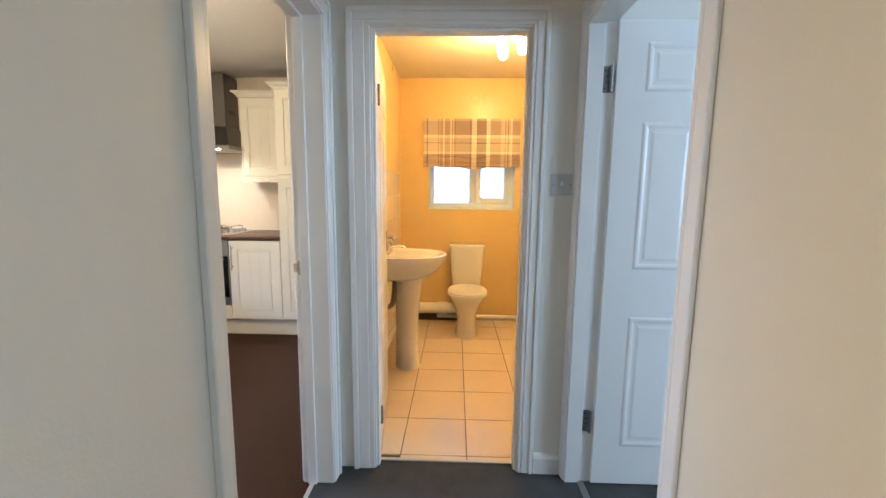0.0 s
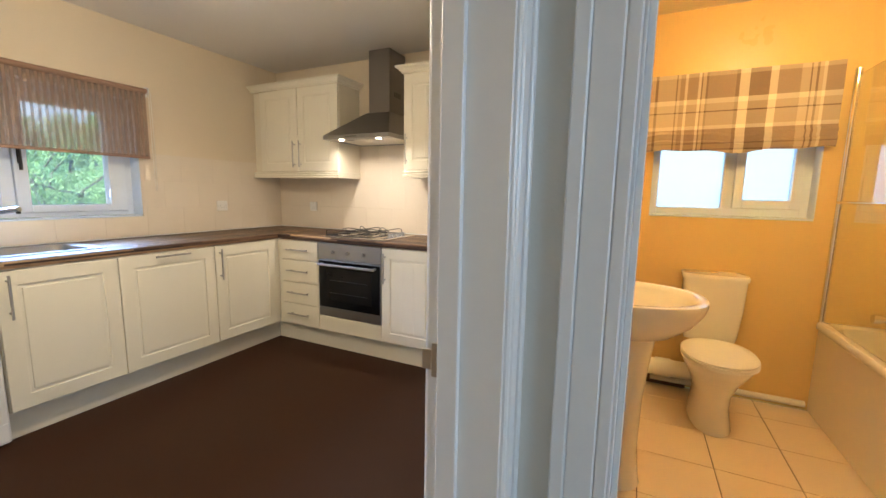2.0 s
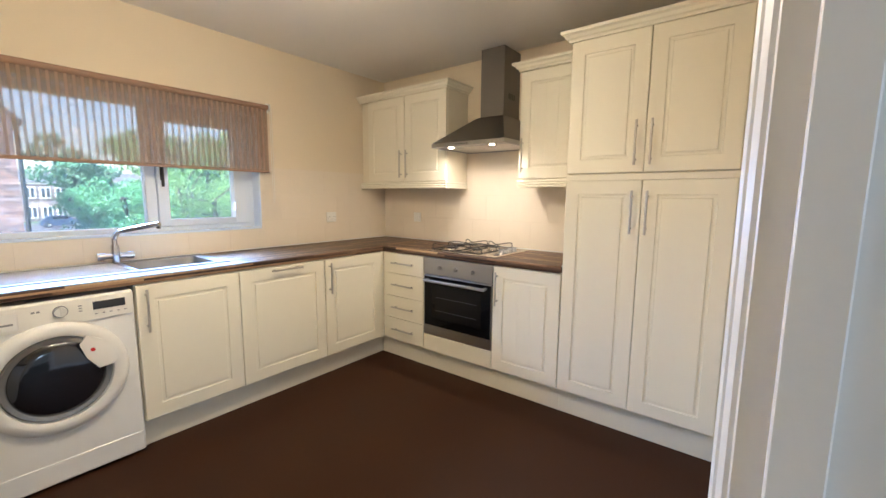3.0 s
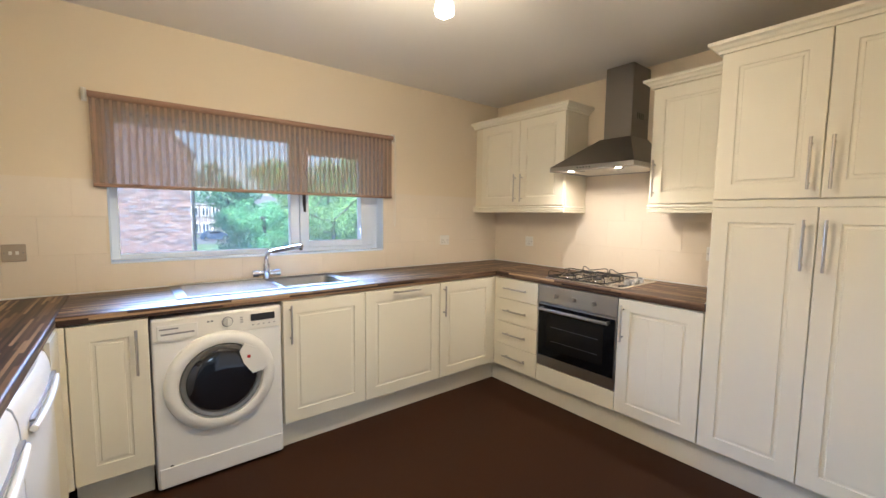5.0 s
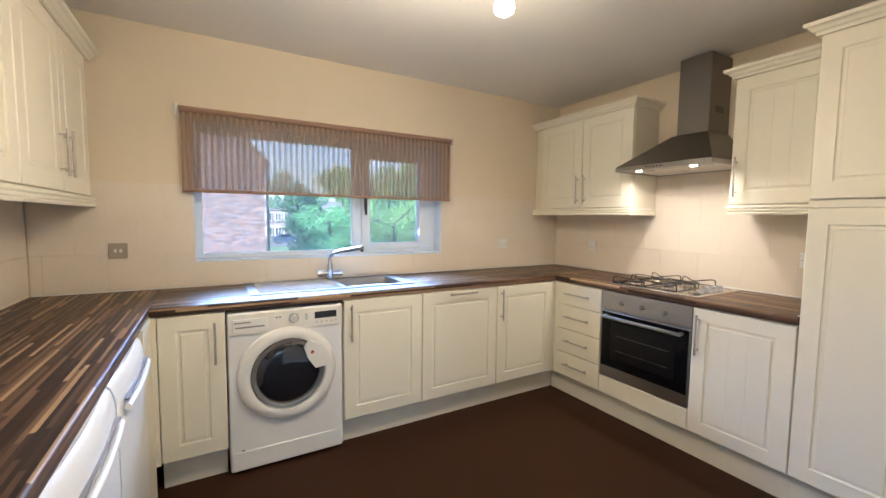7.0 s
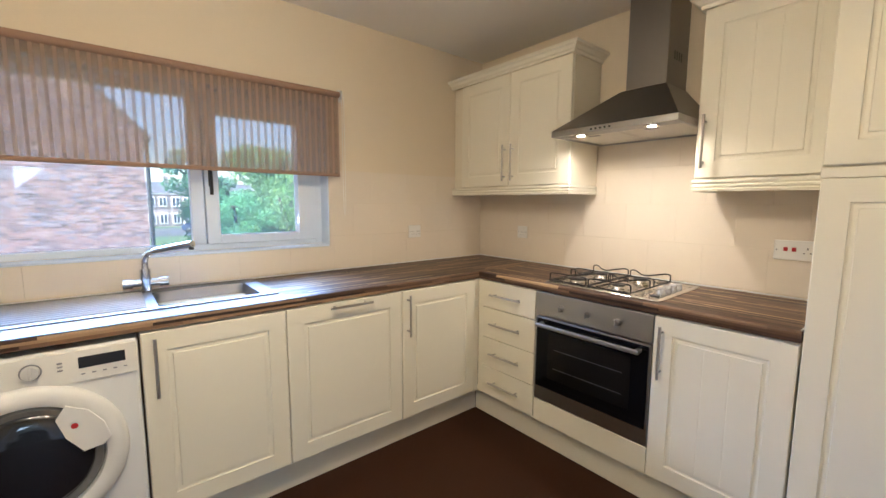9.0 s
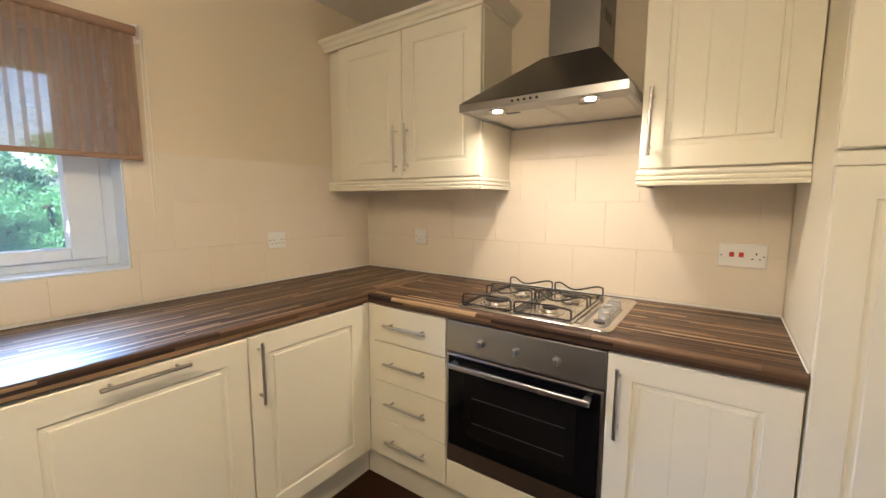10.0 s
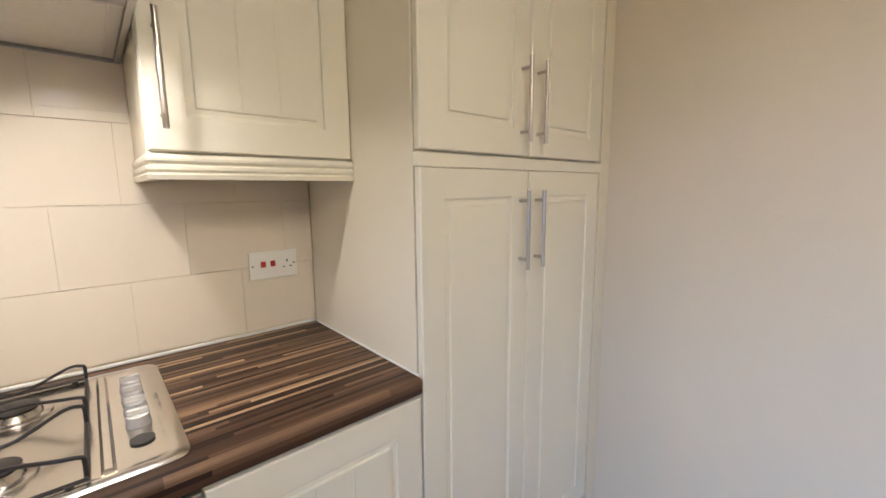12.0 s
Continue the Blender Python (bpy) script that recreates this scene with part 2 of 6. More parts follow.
def thing(name, at, label, category, group=""):
    ob = new(name)
    ob.location = at
    ob.empty_display_size = 0.1
    return tagged(ob, label, category, group)


def part(name, bm, material, parent, label="", smooth=None):
    """One mesh, given in world places, as a part of a thing or of a part."""
    off = place_of(parent)
    bmesh.ops.translate(bm, verts=bm.verts, vec=-off)
    ob = new(name, finish(name, bm, material, smooth))
    ob.parent = parent
    return tagged(ob, label)


def solo(name, bm, material, label="", category="", group="", kind="", smooth=None):
    lo = Vector([min(v.co[i] for v in bm.verts) for i in range(3)])
    hi = Vector([max(v.co[i] for v in bm.verts) for i in range(3)])
    base = Vector(((lo.x + hi.x) / 2, (lo.y + hi.y) / 2, lo.z))
    bmesh.ops.translate(bm, verts=bm.verts, vec=-base)
    ob = new(name, finish(name, bm, material, smooth))
    ob.location = base
    return tagged(ob, label, category, group, kind)


def built(name, bm, material, label="", smooth=None):
    """A piece of the setting, kept in world places."""
    return tagged(new(name, finish(name, bm, material, smooth)), label, "", "", "structure")


def facing(origin, way):
    """Local x to the right, y up, z out of the front, for a front that faces that way."""
    right, out = {"S": ((1, 0, 0), (0, -1, 0)), "E": ((0, 1, 0), (1, 0, 0)), "N": ((-1, 0, 0), (0, 1, 0)), "W": ((0, -1, 0), (-1, 0, 0))}[way]
    m = Matrix.Identity(4)
    for i in range(3):
        m[i][0], m[i][1], m[i][2], m[i][3] = right[i], (0, 0, 1)[i], out[i], origin[i]
    return m


def turned(bm, m):
    bm.transform(m)
    return bm


# ---- sizes of the place ----
CEILING = 2.40
KX, KY = 2.972, -3.73          # kitchen: east wall and south wall
HX0, HX1, HY = 3.10, 4.136, -2.31   # hall: west face, east face, north face
BX0, BX1, BY = 3.07, 4.98, -2.21   # bathroom
KD0, KD1 = -3.18, -2.42       # kitchen doorway
ED0, ED1 = -3.15, -2.355      # side room doorway
BD0, BD1 = 3.268, 3.934       # bathroom doorway
HEAD = 1.97


def wall_x(name, x0, x1, y0, y1, material, gaps=(), z1=CEILING, label=""):
    """A wall whose faces look along x, with openings (y0, y1, z0, z1)."""
    bm, y = bmesh.new(), y0
    for a, b, lo, hi in sorted(gaps):
        box(bm, x0, x1, y, a, 0, z1)
        if lo > 0:
            box(bm, x0, x1, a, b, 0, lo)
        box(bm, x0, x1, a, b, hi, z1)
        y = b
    box(bm, x0, x1, y, y1, 0, z1)
    return built(name, bm, material, label)


def wall_y(name, y0, y1, x0, x1, material, gaps=(), z1=CEILING, label=""):
    bm, x = bmesh.new(), x0
    for a, b, lo, hi in sorted(gaps):
        box(bm, x, a, y0, y1, 0, z1)
        if lo > 0:
            box(bm, a, b, y0, y1, 0, lo)
        box(bm, a, b, y0, y1, hi, z1)
        x = b
    box(bm, x, x1, y0, y1, 0, z1)
    return built(name, bm, material, label)


# ---- structure ----
WIN = (-2.994, -1.286, 1.06, 1.90)      # kitchen window: y, z
BWIN = (3.358, 4.211, 1.142, 1.92)      # bathroom window: x, z
wall_west = wall_x("wall_west", -0.28, 0, KY - 0.15, 0.28, WALL_K, [WIN], label="beige painted kitchen wall with window opening")
wall_north = wall_y("wall_north", 0, 0.28, 0, 3.0, WALL_K, label="beige painted kitchen wall behind the hob")
wall_south = wall_y("wall_south", KY - 0.15, KY, 0, 3.0, WALL_K, label="beige painted kitchen wall")
wall_east = wall_x("wall_east", KX, 3.012, KY - 0.15, 0, WALL_K, [(KD0, KD1, 0, HEAD)], label="beige painted kitchen wall with doorway")
# The openings at y -4.75 to -4.0 are added for the fill lamps.
hall_wall_west = wall_x("hall_wall_west", 3.016, HX0, -6.6, HY, HALL, [(KD0, KD1, 0, HEAD), (-4.75, -4.0, 0, HEAD)], label="white painted hall wall with kitchen doorway and an added unseen opening")
hall_wall_north = wall_y("hall_wall_north", HY, -2.262, 3.016, 4.25, HALL, [(BD0, BD1, 0, HEAD)], label="white painted hall wall")
hall_wall_east = wall_x("hall_wall_east", HX1, 4.18, -6.6, HY, HALL_E, [(ED0, ED1, 0, HEAD), (-4.75, -4.0, 0, HEAD)], label="cream painted hall wall with side room doorway and an added unseen opening")
hall_wall_south = wall_y("hall_wall_south", -6.75, -6.6, 3.0, 4.3, HALL, label="white painted hall end wall")
bath_wall_south = wall_y("bathroom_wall_south", -2.258, BY, BX0, BX1, BATHW, [(BD0, BD1, 0, HEAD)], label="peach tiled bathroom wall")
bath_wall_west = wall_x("bathroom_wall_west", 3.016, BX0, -2.258, 0, BATHW, label="peach tiled bathroom wall")
bath_wall_east = wall_x("bathroom_wall_east", BX1, BX1 + 0.12, -2.258, 0.28, BATHW, label="peach tiled bathroom wall")
bath_wall_north = wall_y("bathroom_wall_north", 0, 0.28, 3.016, BX1, BATHW, [BWIN], label="peach tiled bathroom wall with window opening")
room_wall_west = wall_x("side_room_wall_west", 4.184, 4.25, -6.6, -2.262, HALL, [(ED0, ED1, 0, HEAD), (-4.75, -4.0, 0, HEAD)], label="white painted wall")
# Added board, out of view, that closes the opening behind the warm fill.
built("door_store_cupboard", cube(2.975, 3.012, -4.76, -3.99, 0, HEAD), GLOSS, "unseen white board closing the added hall opening")
room_wall_north = wall_y("side_room_wall_north", -2.262, -2.2, 4.254, 7.2, HALL, label="white painted wall")
room_wall_east = wall_x("side_room_wall_east", 7.2, 7.35, -6.6, -2.2, HALL, label="white painted wall")
room_wall_south = wall_y("side_room_wall_south", -6.75, -6.6, 4.3, 7.35, HALL, label="white painted wall")
kitchen_floor = built("kitchen_floor", cube(0, 3.0, KY, 0, -0.1, 0), FLOOR_K, "dark brown vinyl kitchen floor")
hall_floor = built("hall_floor", cube(3.01, 4.2, -6.6, -2.255, -0.1, 0), CARPET, "dark grey hall carpet")
room_floor = built("side_room_floor", cube(4.2, 7.2, -6.6, -2.2, -0.1, 0), CARPET, "dark grey carpet")
bathroom_floor = built("bathroom_floor", cube(3.016, BX1, -2.255, 0, -0.1, -0.006), GROUT, "cream tiled bathroom floor with brown grout")
ceiling_kitchen = built("ceiling_kitchen", cube(-0.28, 3.014, KY - 0.15, 0.28, CEILING, CEILING + 0.15), CEIL, "white painted ceiling")
ceiling_hall = built("ceiling_hall", cube(3.014, 7.35, -6.75, -2.26, CEILING, CEILING + 0.15), CEIL, "white painted ceiling")
ceiling_bath = built("ceiling_bathroom", cube(3.014, BX1 + 0.12, -2.26, 0.28, CEILING, CEILING + 0.15), surface("bathroom_ceiling_paint", (0.8, 0.72, 0.56), 0.8), "cream painted bathroom ceiling")


def architrave(name, way, plane, a, b, material=GLOSS, t=0.016, w=0.068, wa=None):
    """Moulded door surround on one face of a wall. way: the side to which the wall looks."""
    s = {"E": 1, "W": -1, "N": 1, "S": -1}[way]
    bm = bmesh.new()
    for k, (d0, d1, th) in enumerate(((0, 0.016, 0.7), (0.016, 0.05, 0.85), (0.05, w, 1.25))):
        n0, n1 = sorted((plane, plane + s * t * th))
        da0, da1 = (d0 * (wa or w) / w, d1 * (wa or w) / w)
        for lo, hi in ((a - da1, a - da0), (b + d0, b + d1)):
            args = (n0, n1, lo, hi) if way in "EW" else (lo, hi, n0, n1)
            box(bm, *args, 0, HEAD + d0 if k < 0 else HEAD + d0, 0.003)
        args = (n0, n1, a - da1, b + d1) if way in "EW" else (a - da1, b + d1, n0, n1)
        box(bm, *args, HEAD + d0, HEAD + d1, 0.003)
    return built(name, bm, material, "white gloss painted door surround")


def lining(name, along, n0, n1, a, b, stop):
    """Door lining with its stop. stop: the range across the wall that the stop covers."""
    bm = bmesh.new()
    for lo, hi, z0, z1, c0, c1 in ((a, a + 0.006, 0, HEAD - 0.006, n0, n1), (b - 0.006, b, 0, HEAD - 0.006, n0, n1), (a, b, HEAD - 0.006, HEAD, n0, n1),
                                   (a + 0.006, a + 0.018, 0, HEAD - 0.018, *stop), (b - 0.018, b - 0.006, 0, HEAD - 0.018, *stop), (a + 0.006, b - 0.006, HEAD - 0.018, HEAD - 0.006, *stop)):
        args = (c0, c1, lo, hi) if along == "y" else (lo, hi, c0, c1)
        box(bm, *args, z0, z1, 0.0015)
    return built(name, bm, GLOSS, "white gloss painted door lining")


architrave("trim_kitchen_door_hall", "E", HX0, KD0, KD1)
architrave("trim_kitchen_door", "W", KX, KD0, KD1)
architrave("trim_bathroom_door_hall", "S", HY, BD0, BD1, wa=0.098)
architrave("trim_bathroom_door", "N", BY, BD0, BD1)
architrave("trim_side_door_hall", "W", HX1, ED0, ED1, t=0.010)
architrave("trim_side_door", "E", 4.25, ED0, ED1)
lining("lining_kitchen_door", "y", KX - 0.004, HX0 + 0.004, KD0, KD1, (2.992, 3.03))
lining("lining_bathroom_door", "x", HY - 0.004, BY + 0.004, BD0, BD1, (-2.30, -2.255))
lining("lining_side_door", "y", HX1 - 0.004, 4.254, ED0, ED1, (4.14, 4.205))

# ---- cabinets ----
def door_face(w, h, beads=0, thick=0.018, margin=0.072):
    """A routed door front: a frame, a groove round a raised field, and bead lines down the field."""
    bm = bmesh.new()
    rings = [(0.0, -thick), (0.0, -0.003), (0.003, 0.0), (margin, 0.0), (margin + 0.0015, -0.0055), (margin + 0.008, -0.007), (margin + 0.018, -0.006), (margin + 0.0205, -0.0012), (margin + 0.026, -0.001)]
    vs = []
    for d, z in rings:
        z += thick
        vs.append([bm.verts.new(p) for p in ((d, d, z), (w - d, d, z), (w - d, h - d, z), (d, h - d, z))])
    bm.faces.new(vs[0][::-1])
    for a, b in zip(vs, vs[1:]):
        for k in range(4):
            bm.faces.new((a[k], a[(k + 1) % 4], b[(k + 1) % 4], b[k]))
    if not beads:
        bm.faces.new(vs[-1])
        return bm
    d, z = margin + 0.026, thick - 0.001
    fw = w - 2 * d
    xs = [(d, z)]
    for k in range(1, beads + 1):
        c = d + fw * k / (beads + 1)
        xs += [(c - 0.003, z), (c, z - 0.0014), (c + 0.003, z)]
    xs.append((w - d, z))
    lo = [vs[-1][0]] + [bm.verts.new((x, d, zz)) for x, zz in xs[1:-1]] + [vs[-1][1]]
    hi = [vs[-1][3]] + [bm.verts.new((x, h - d, zz)) for x, zz in xs[1:-1]] + [vs[-1][2]]
    for k in range(len(lo) - 1):
        bm.faces.new((lo[k], lo[k + 1], hi[k + 1], hi[k]))
    bm.faces.new(lo[::-1])
    bm.faces.new(hi)
    return bm


def bar_handle(x, y, length, upright=True, out=0.032, r=0.0058, face=0.018):
    """A bar on two posts, on a front whose face is at that height."""
    bm = bmesh.new()
    h = length / 2
    d = Vector((0, 1, 0)) if upright else Vector((1, 0, 0))
    c = Vector((x, y, face + out))
    rod(bm, c - d * h, c + d * h, r, seg=14)
    for s in (-1, 1):
        p = c + d * s * (h - 0.028)
        rod(bm, (p.x, p.y, face - 0.001), (p.x, p.y, face + out), r * 0.82, seg=10)
    return bm


def door_on(parent, m, x, y, w, h, handle=None, beads=0, gap=0.002, label="cream panelled door"):
    bm = door_face(w - 2 * gap, h - 2 * gap, beads)
    bm.transform(m @ Matrix.Translation((x + gap, y + gap, 0.001)))
    d = part("door", bm, CREAM, parent, label)
    if handle:
        part("handle", turned(bar_handle(x + handle[0], *handle[1:]), m), HANDLE, d, "satin nickel bar handle", smooth=40)
    return d


def carcass(m, w, z0, z1, depth):
    bm = cube(0.0005, w - 0.0005, z0, z1, -depth, -0.005, bevel=0.001)
    return turned(bm, m)


def base_unit(origin, way, w, doors, label, z0=0.152, z1=0.868):
    m = facing(origin, way)
    t = thing("base_cabinet", origin, label, "kitchen cabinet", "kitchen base cabinets")
    part("body", carcass(m, w, z0, z1, 0.56), CREAM_SIDE, t)
    for x, dw, handle, beads in doors:
        door_on(t, m, x, z0 + 0.004, dw, z1 - z0 - 0.008, handle, beads)
    return t


FY, FX, FS = -0.58, 0.58, -3.15      # planes of the carcass fronts
# north row
dr = thing("drawer_unit", (0.6, FY, 0), "cream four-drawer kitchen unit with bar handles beside the oven", "kitchen drawers")
mN = facing((0.0, FY, 0), "S")
part("body", turned(cube(0.60, 1.026, 0.152, 0.868, -0.56, -0.005, bevel=0.001), mN), CREAM_SIDE, dr)
part("corner_post", turned(cube(0.594, 0.629, 0.152, 0.868, -0.0045, 0.012, bevel=0.001), mN), CREAM, dr)
for lo, hi in ((0.155, 0.336), (0.336, 0.517), (0.517, 0.703), (0.703, 0.866)):
    d = part("drawer", turned(cube(0.632, 1.0245, lo + 0.002, hi - 0.002, 0.001, 0.019, bevel=0.003, seg=2), mN), CREAM, dr, "plain cream drawer front")
    part("handle", turned(bar_handle(0.828, (lo + hi) / 2 + 0.005, 0.225, False), mN), HANDLE, d, "satin nickel bar handle", smooth=40)
base_unit((1.63, FY, 0), "S", 0.46, [(0, 0.46, (0.036, 0.718, 0.222), 2)], "cream panelled base cabinet with bar handle beside the oven")
# west row: local x runs north
base_unit((FX, -1.162, 0), "E", 0.56, [(0, 0.535, (0.033, 0.731, 0.222), 0)], "cream panelled corner base cabinet with bar handle")
solo("corner_post", cube(0.566, 0.5935, -0.6255, -0.5925, 0.152, 0.868, bevel=0.001), CREAM, "narrow cream corner post between the base cabinets", "panel")
dw = base_unit((FX, -1.757, 0), "E", 0.594, [(0, 0.594, (0.297, 0.843, 0.215, False), 0)], "cream panelled dishwasher door with level bar handle")
base_unit((FX, -2.262, 0), "E", 0.504, [(0, 0.504, (0.04, 0.735, 0.216), 0)], "cream panelled base cabinet under the sink")
base_unit((FX, -3.14, 0), "E", 0.282, [(0, 0.282, (0.234, 0.717, 0.208), 0)], "narrow cream base cabinet beside the washing machine")
# tall unit
mT = facing((2.093, FY, 0), "S")
tall = thing("tall_cabinet", (2.093, FY, 0), "tall cream four-door larder cabinet with cornice", "kitchen cabinet")
part("body", carcass(mT, 0.815, 0.152, 2.15, 0.575), CREAM_SIDE, tall)
part("side_panel", turned(cube(0.8155, 0.877, 0.0, 2.15, -0.575, 0.015, bevel=0.001), mT), CREAM_SIDE, tall)
for x, hx in ((0.0, 0.359), (0.40, 0.031)):
    door_on(tall, mT, x, 0.156, 0.40, 1.25, (hx, 1.238, 0.222), 0)
    door_on(tall, mT, x, 1.442, 0.40, 0.705, (hx, 1.59, 0.222), 0)
part("rail", turned(cube(0.0, 0.815, 1.4055, 1.438, -0.0045, 0.0175, bevel=0.002), mT), CREAM, tall)


def mitred(name, profile, path, parent, material=CREAM):
    """A moulding: an outline (out, up) carried round a path of (x, y, outward x, outward y)."""
    bm = bmesh.new()
    loft(bm, [[(x + ox * o, y + oy * o, u) for o, u in profile] for x, y, ox, oy in path])
    return part(name, bm, material, parent)


CORNICE = [(0, 2.145), (0.012, 2.145), (0.014, 2.158), (0.024, 2.163), (0.034, 2.176), (0.048, 2.183), (0.05, 2.198), (0, 2.198)]
PELMET = [(-0.012, 1.432), (0.002, 1.432), (0.006, 1.424), (0.006, 1.418), (0.0, 1.412), (0.006, 1.407), (0.006, 1.40), (0.001, 1.395), (0.006, 1.39), (0.004, 1.38), (-0.012, 1.38)]
mitred("cornice", CORNICE, [(2.093, -0.02, -1, 0), (2.093, FY - 0.02, -1, -1), (2.970, FY - 0.02, 0, -1)], tall)


def wall_unit(origin, way, w, doors, label, depth=0.28, ends=(True, True)):
    """Local x to the right; the ends tell on which side the mouldings return to the wall."""
    m = facing(origin, way)
    t = thing("wall_cabinet", (origin[0], origin[1], 1.38), label, "kitchen cabinet", "kitchen wall cabinets")
    part("body", carcass(m, w, 1.433, 2.145, depth - 0.005), CREAM_SIDE, t)
    for x, dw_, handle, beads in doors:
        door_on(t, m, x, 1.436, dw_, 0.708, handle, beads)
    for name, prof in (("cornice", CORNICE), ("pelmet", PELMET)):
        path = []
        f = 0.018
        if ends[0]:
            path += [(0, -depth + 0.005, -1, 0), (0, f, -1, 1)]
        else:
            path += [(0, f, 0, 1)]
        path += [(w, f, 1, 1), (w, -depth + 0.005, 1, 0)] if ends[1] else [(w, f, 0, 1)]
        bm = bmesh.new()
        loft(bm, [[(x + ox * o, u, y + oy * o) for o, u in prof] for x, y, ox, oy in path])
        part(name, turned(bm, m), CREAM, t)
    return t


wall_unit((0.004, -0.285, 0), "S", 1.0, [(0.10, 0.453, (0.42, 1.584, 0.228), 0), (0.554, 0.446, (0.037, 1.584, 0.228), 0)], "cream two-door wall cabinet with cornice beside the hood", ends=(False, True))
wall_unit((1.637, -0.285, 0), "S", 0.455, [(0, 0.455, (0.032, 1.592, 0.226), 2)], "cream single-door wall cabinet with cornice beside the hood", ends=(True, False))
wall_unit((0.98, -3.465, 0), "N", 0.976, [(0, 0.45, (0.412, 1.60, 0.2), 0), (0.45, 0.45, (0.038, 1.60, 0.2), 0)], "cream two-door wall cabinet with paired bar handles beside the window wall", depth=0.255, ends=(False, False))
wall_unit((1.883, -3.465, 0), "N", 0.90, [(0, 0.45, (0.412, 1.60, 0.2), 0), (0.45, 0.45, (0.038, 1.60, 0.2), 0)], "cream two-door wall cabinet above the fridges", depth=0.255, ends=(True, False))

# plinths
PL = surface("cream_plinth", (0.74, 0.70, 0.58), 0.5)
solo("plinth", cube(0.535, 2.093, -0.55, -0.532, 0, 0.15, bevel=0.001), PL, "cream plinth board under the base cabinets", "plinth", "plinths")
solo("plinth", cube(2.0935, 2.91, -0.55, -0.532, 0, 0.15, bevel=0.001), PL, "cream plinth board under the tall cabinet", "plinth", "plinths")
solo("plinth", cube(0.517, 0.534, -2.262, -0.55, 0, 0.15, bevel=0.001), PL, "cream plinth board under the base cabinets", "plinth", "plinths")
solo("plinth", cube(0.517, 0.534, -3.14, -2.862, 0, 0.15, bevel=0.001), PL, "cream plinth board under the narrow cabinet", "plinth", "plinths")

# worktops
def nose(edge, back, z0=0.87, z1=0.91, r=0.009):
    """The outline of a worktop from its back to its rounded front edge."""
    s = 1 if edge > back else -1
    pts = [(back, z0)]
    for k in range(5):
        a = math.pi / 2 * k / 4
        pts.append((edge - s * r * 0.6 * (1 - math.sin(a)), z0 + r * 0.6 * (1 - math.cos(a))))
    for k in range(5):
        a = math.pi / 2 * k / 4
        pts.append((edge - s * r * (1 - math.cos(a)), z1 - r * (1 - math.sin(a))))
    return pts + [(back, z1)]


wt = bmesh.new()
prism(wt, nose(-0.60, -0.002), "x", 0.6005, 2.09)
solo("worktop", wt, TOP_X, "walnut stave laminate worktop along the hob wall", "worktop", "worktops", smooth=50)
wt = bmesh.new()
prism(wt, nose(0.60, 0.435), "y", -3.165, -0.0025)
for a, b, c, d in ((0.002, 0.435, -3.165, -2.20), (0.002, 0.435, -1.80, -0.0025), (0.002, 0.105, -2.20, -1.80)):
    box(wt, a, b, c, d, 0.87, 0.91)
solo("worktop", wt, TOP_Y, "walnut stave laminate worktop under the window", "worktop", "worktops", smooth=50)
wt = bmesh.new()
prism(wt, nose(-3.166, -3.728), "x", 0.002, 2.2)
solo("worktop", wt, TOP_X, "walnut stave laminate worktop above the fridges", "worktop", "worktops", smooth=50)

# oven
ov = thing("built_in_oven", (1.33, FY, 0.15), "stainless steel built-in electric oven with black glass door", "oven")
part("body", cube(1.034, 1.626, FY, -0.05, 0.285, 0.862), STEEL, ov)
part("control_panel", cube(1.031, 1.629, -0.602, FY, 0.741, 0.866, bevel=0.003, seg=2), STEEL, ov, "brushed steel control panel")
od = part("door", cube(1.033, 1.627, -0.600, FY - 0.001, 0.28, 0.733, bevel=0.003, seg=2), STEEL, ov, "steel framed oven door")
og = part("glass", cube(1.042, 1.618, -0.6035, -0.600, 0.355, 0.725, bevel=0.0015), BLACKG, od, "black glass")
part("window", cube(1.115, 1.545, -0.6040, -0.6036, 0.415, 0.665), surface("smoked_oven_window", (0.009, 0.008, 0.0075), 0.08, 0, 0.2, 6, 40, 0, spec=0.2), og, "smoked inner window")
for z in (0.475, 0.575):
    part("shelf", cube(1.15, 1.51, -0.6046, -0.6041, z, z + 0.003), STEEL_D, og, "wire shelf edge")
bm = bmesh.new()
box(bm, 1.065, 1.595, -0.652, -0.638, 0.692, 0.712, 0.004, 2)
box(bm, 1.07, 1.09, -0.64, -0.603, 0.694, 0.710, 0.002)
box(bm, 1.57, 1.59, -0.64, -0.603, 0.694, 0.710, 0.002)
part("handle", bm, STEEL, od, "brushed steel bar handle")
for x in (1.185, 1.328, 1.474):
    bm = bmesh.new()
    rod(bm, (x, -0.602, 0.8), (x, -0.606, 0.8), 0.018, seg=24)
    rod(bm, (x, -0.606, 0.8), (x, -0.622, 0.8), 0.0145, 0.013, seg=24)
    box(bm, x - 0.005, x + 0.005, -0.630, -0.620, 0.787, 0.813, 0.002)
    part("knob", bm, STEEL, ov, smooth=35)
solo("filler_panel", cube(1.031, 1.629, -0.599, FY, 0.155, 0.276, bevel=0.002), CREAM, "plain cream panel below the oven", "panel")

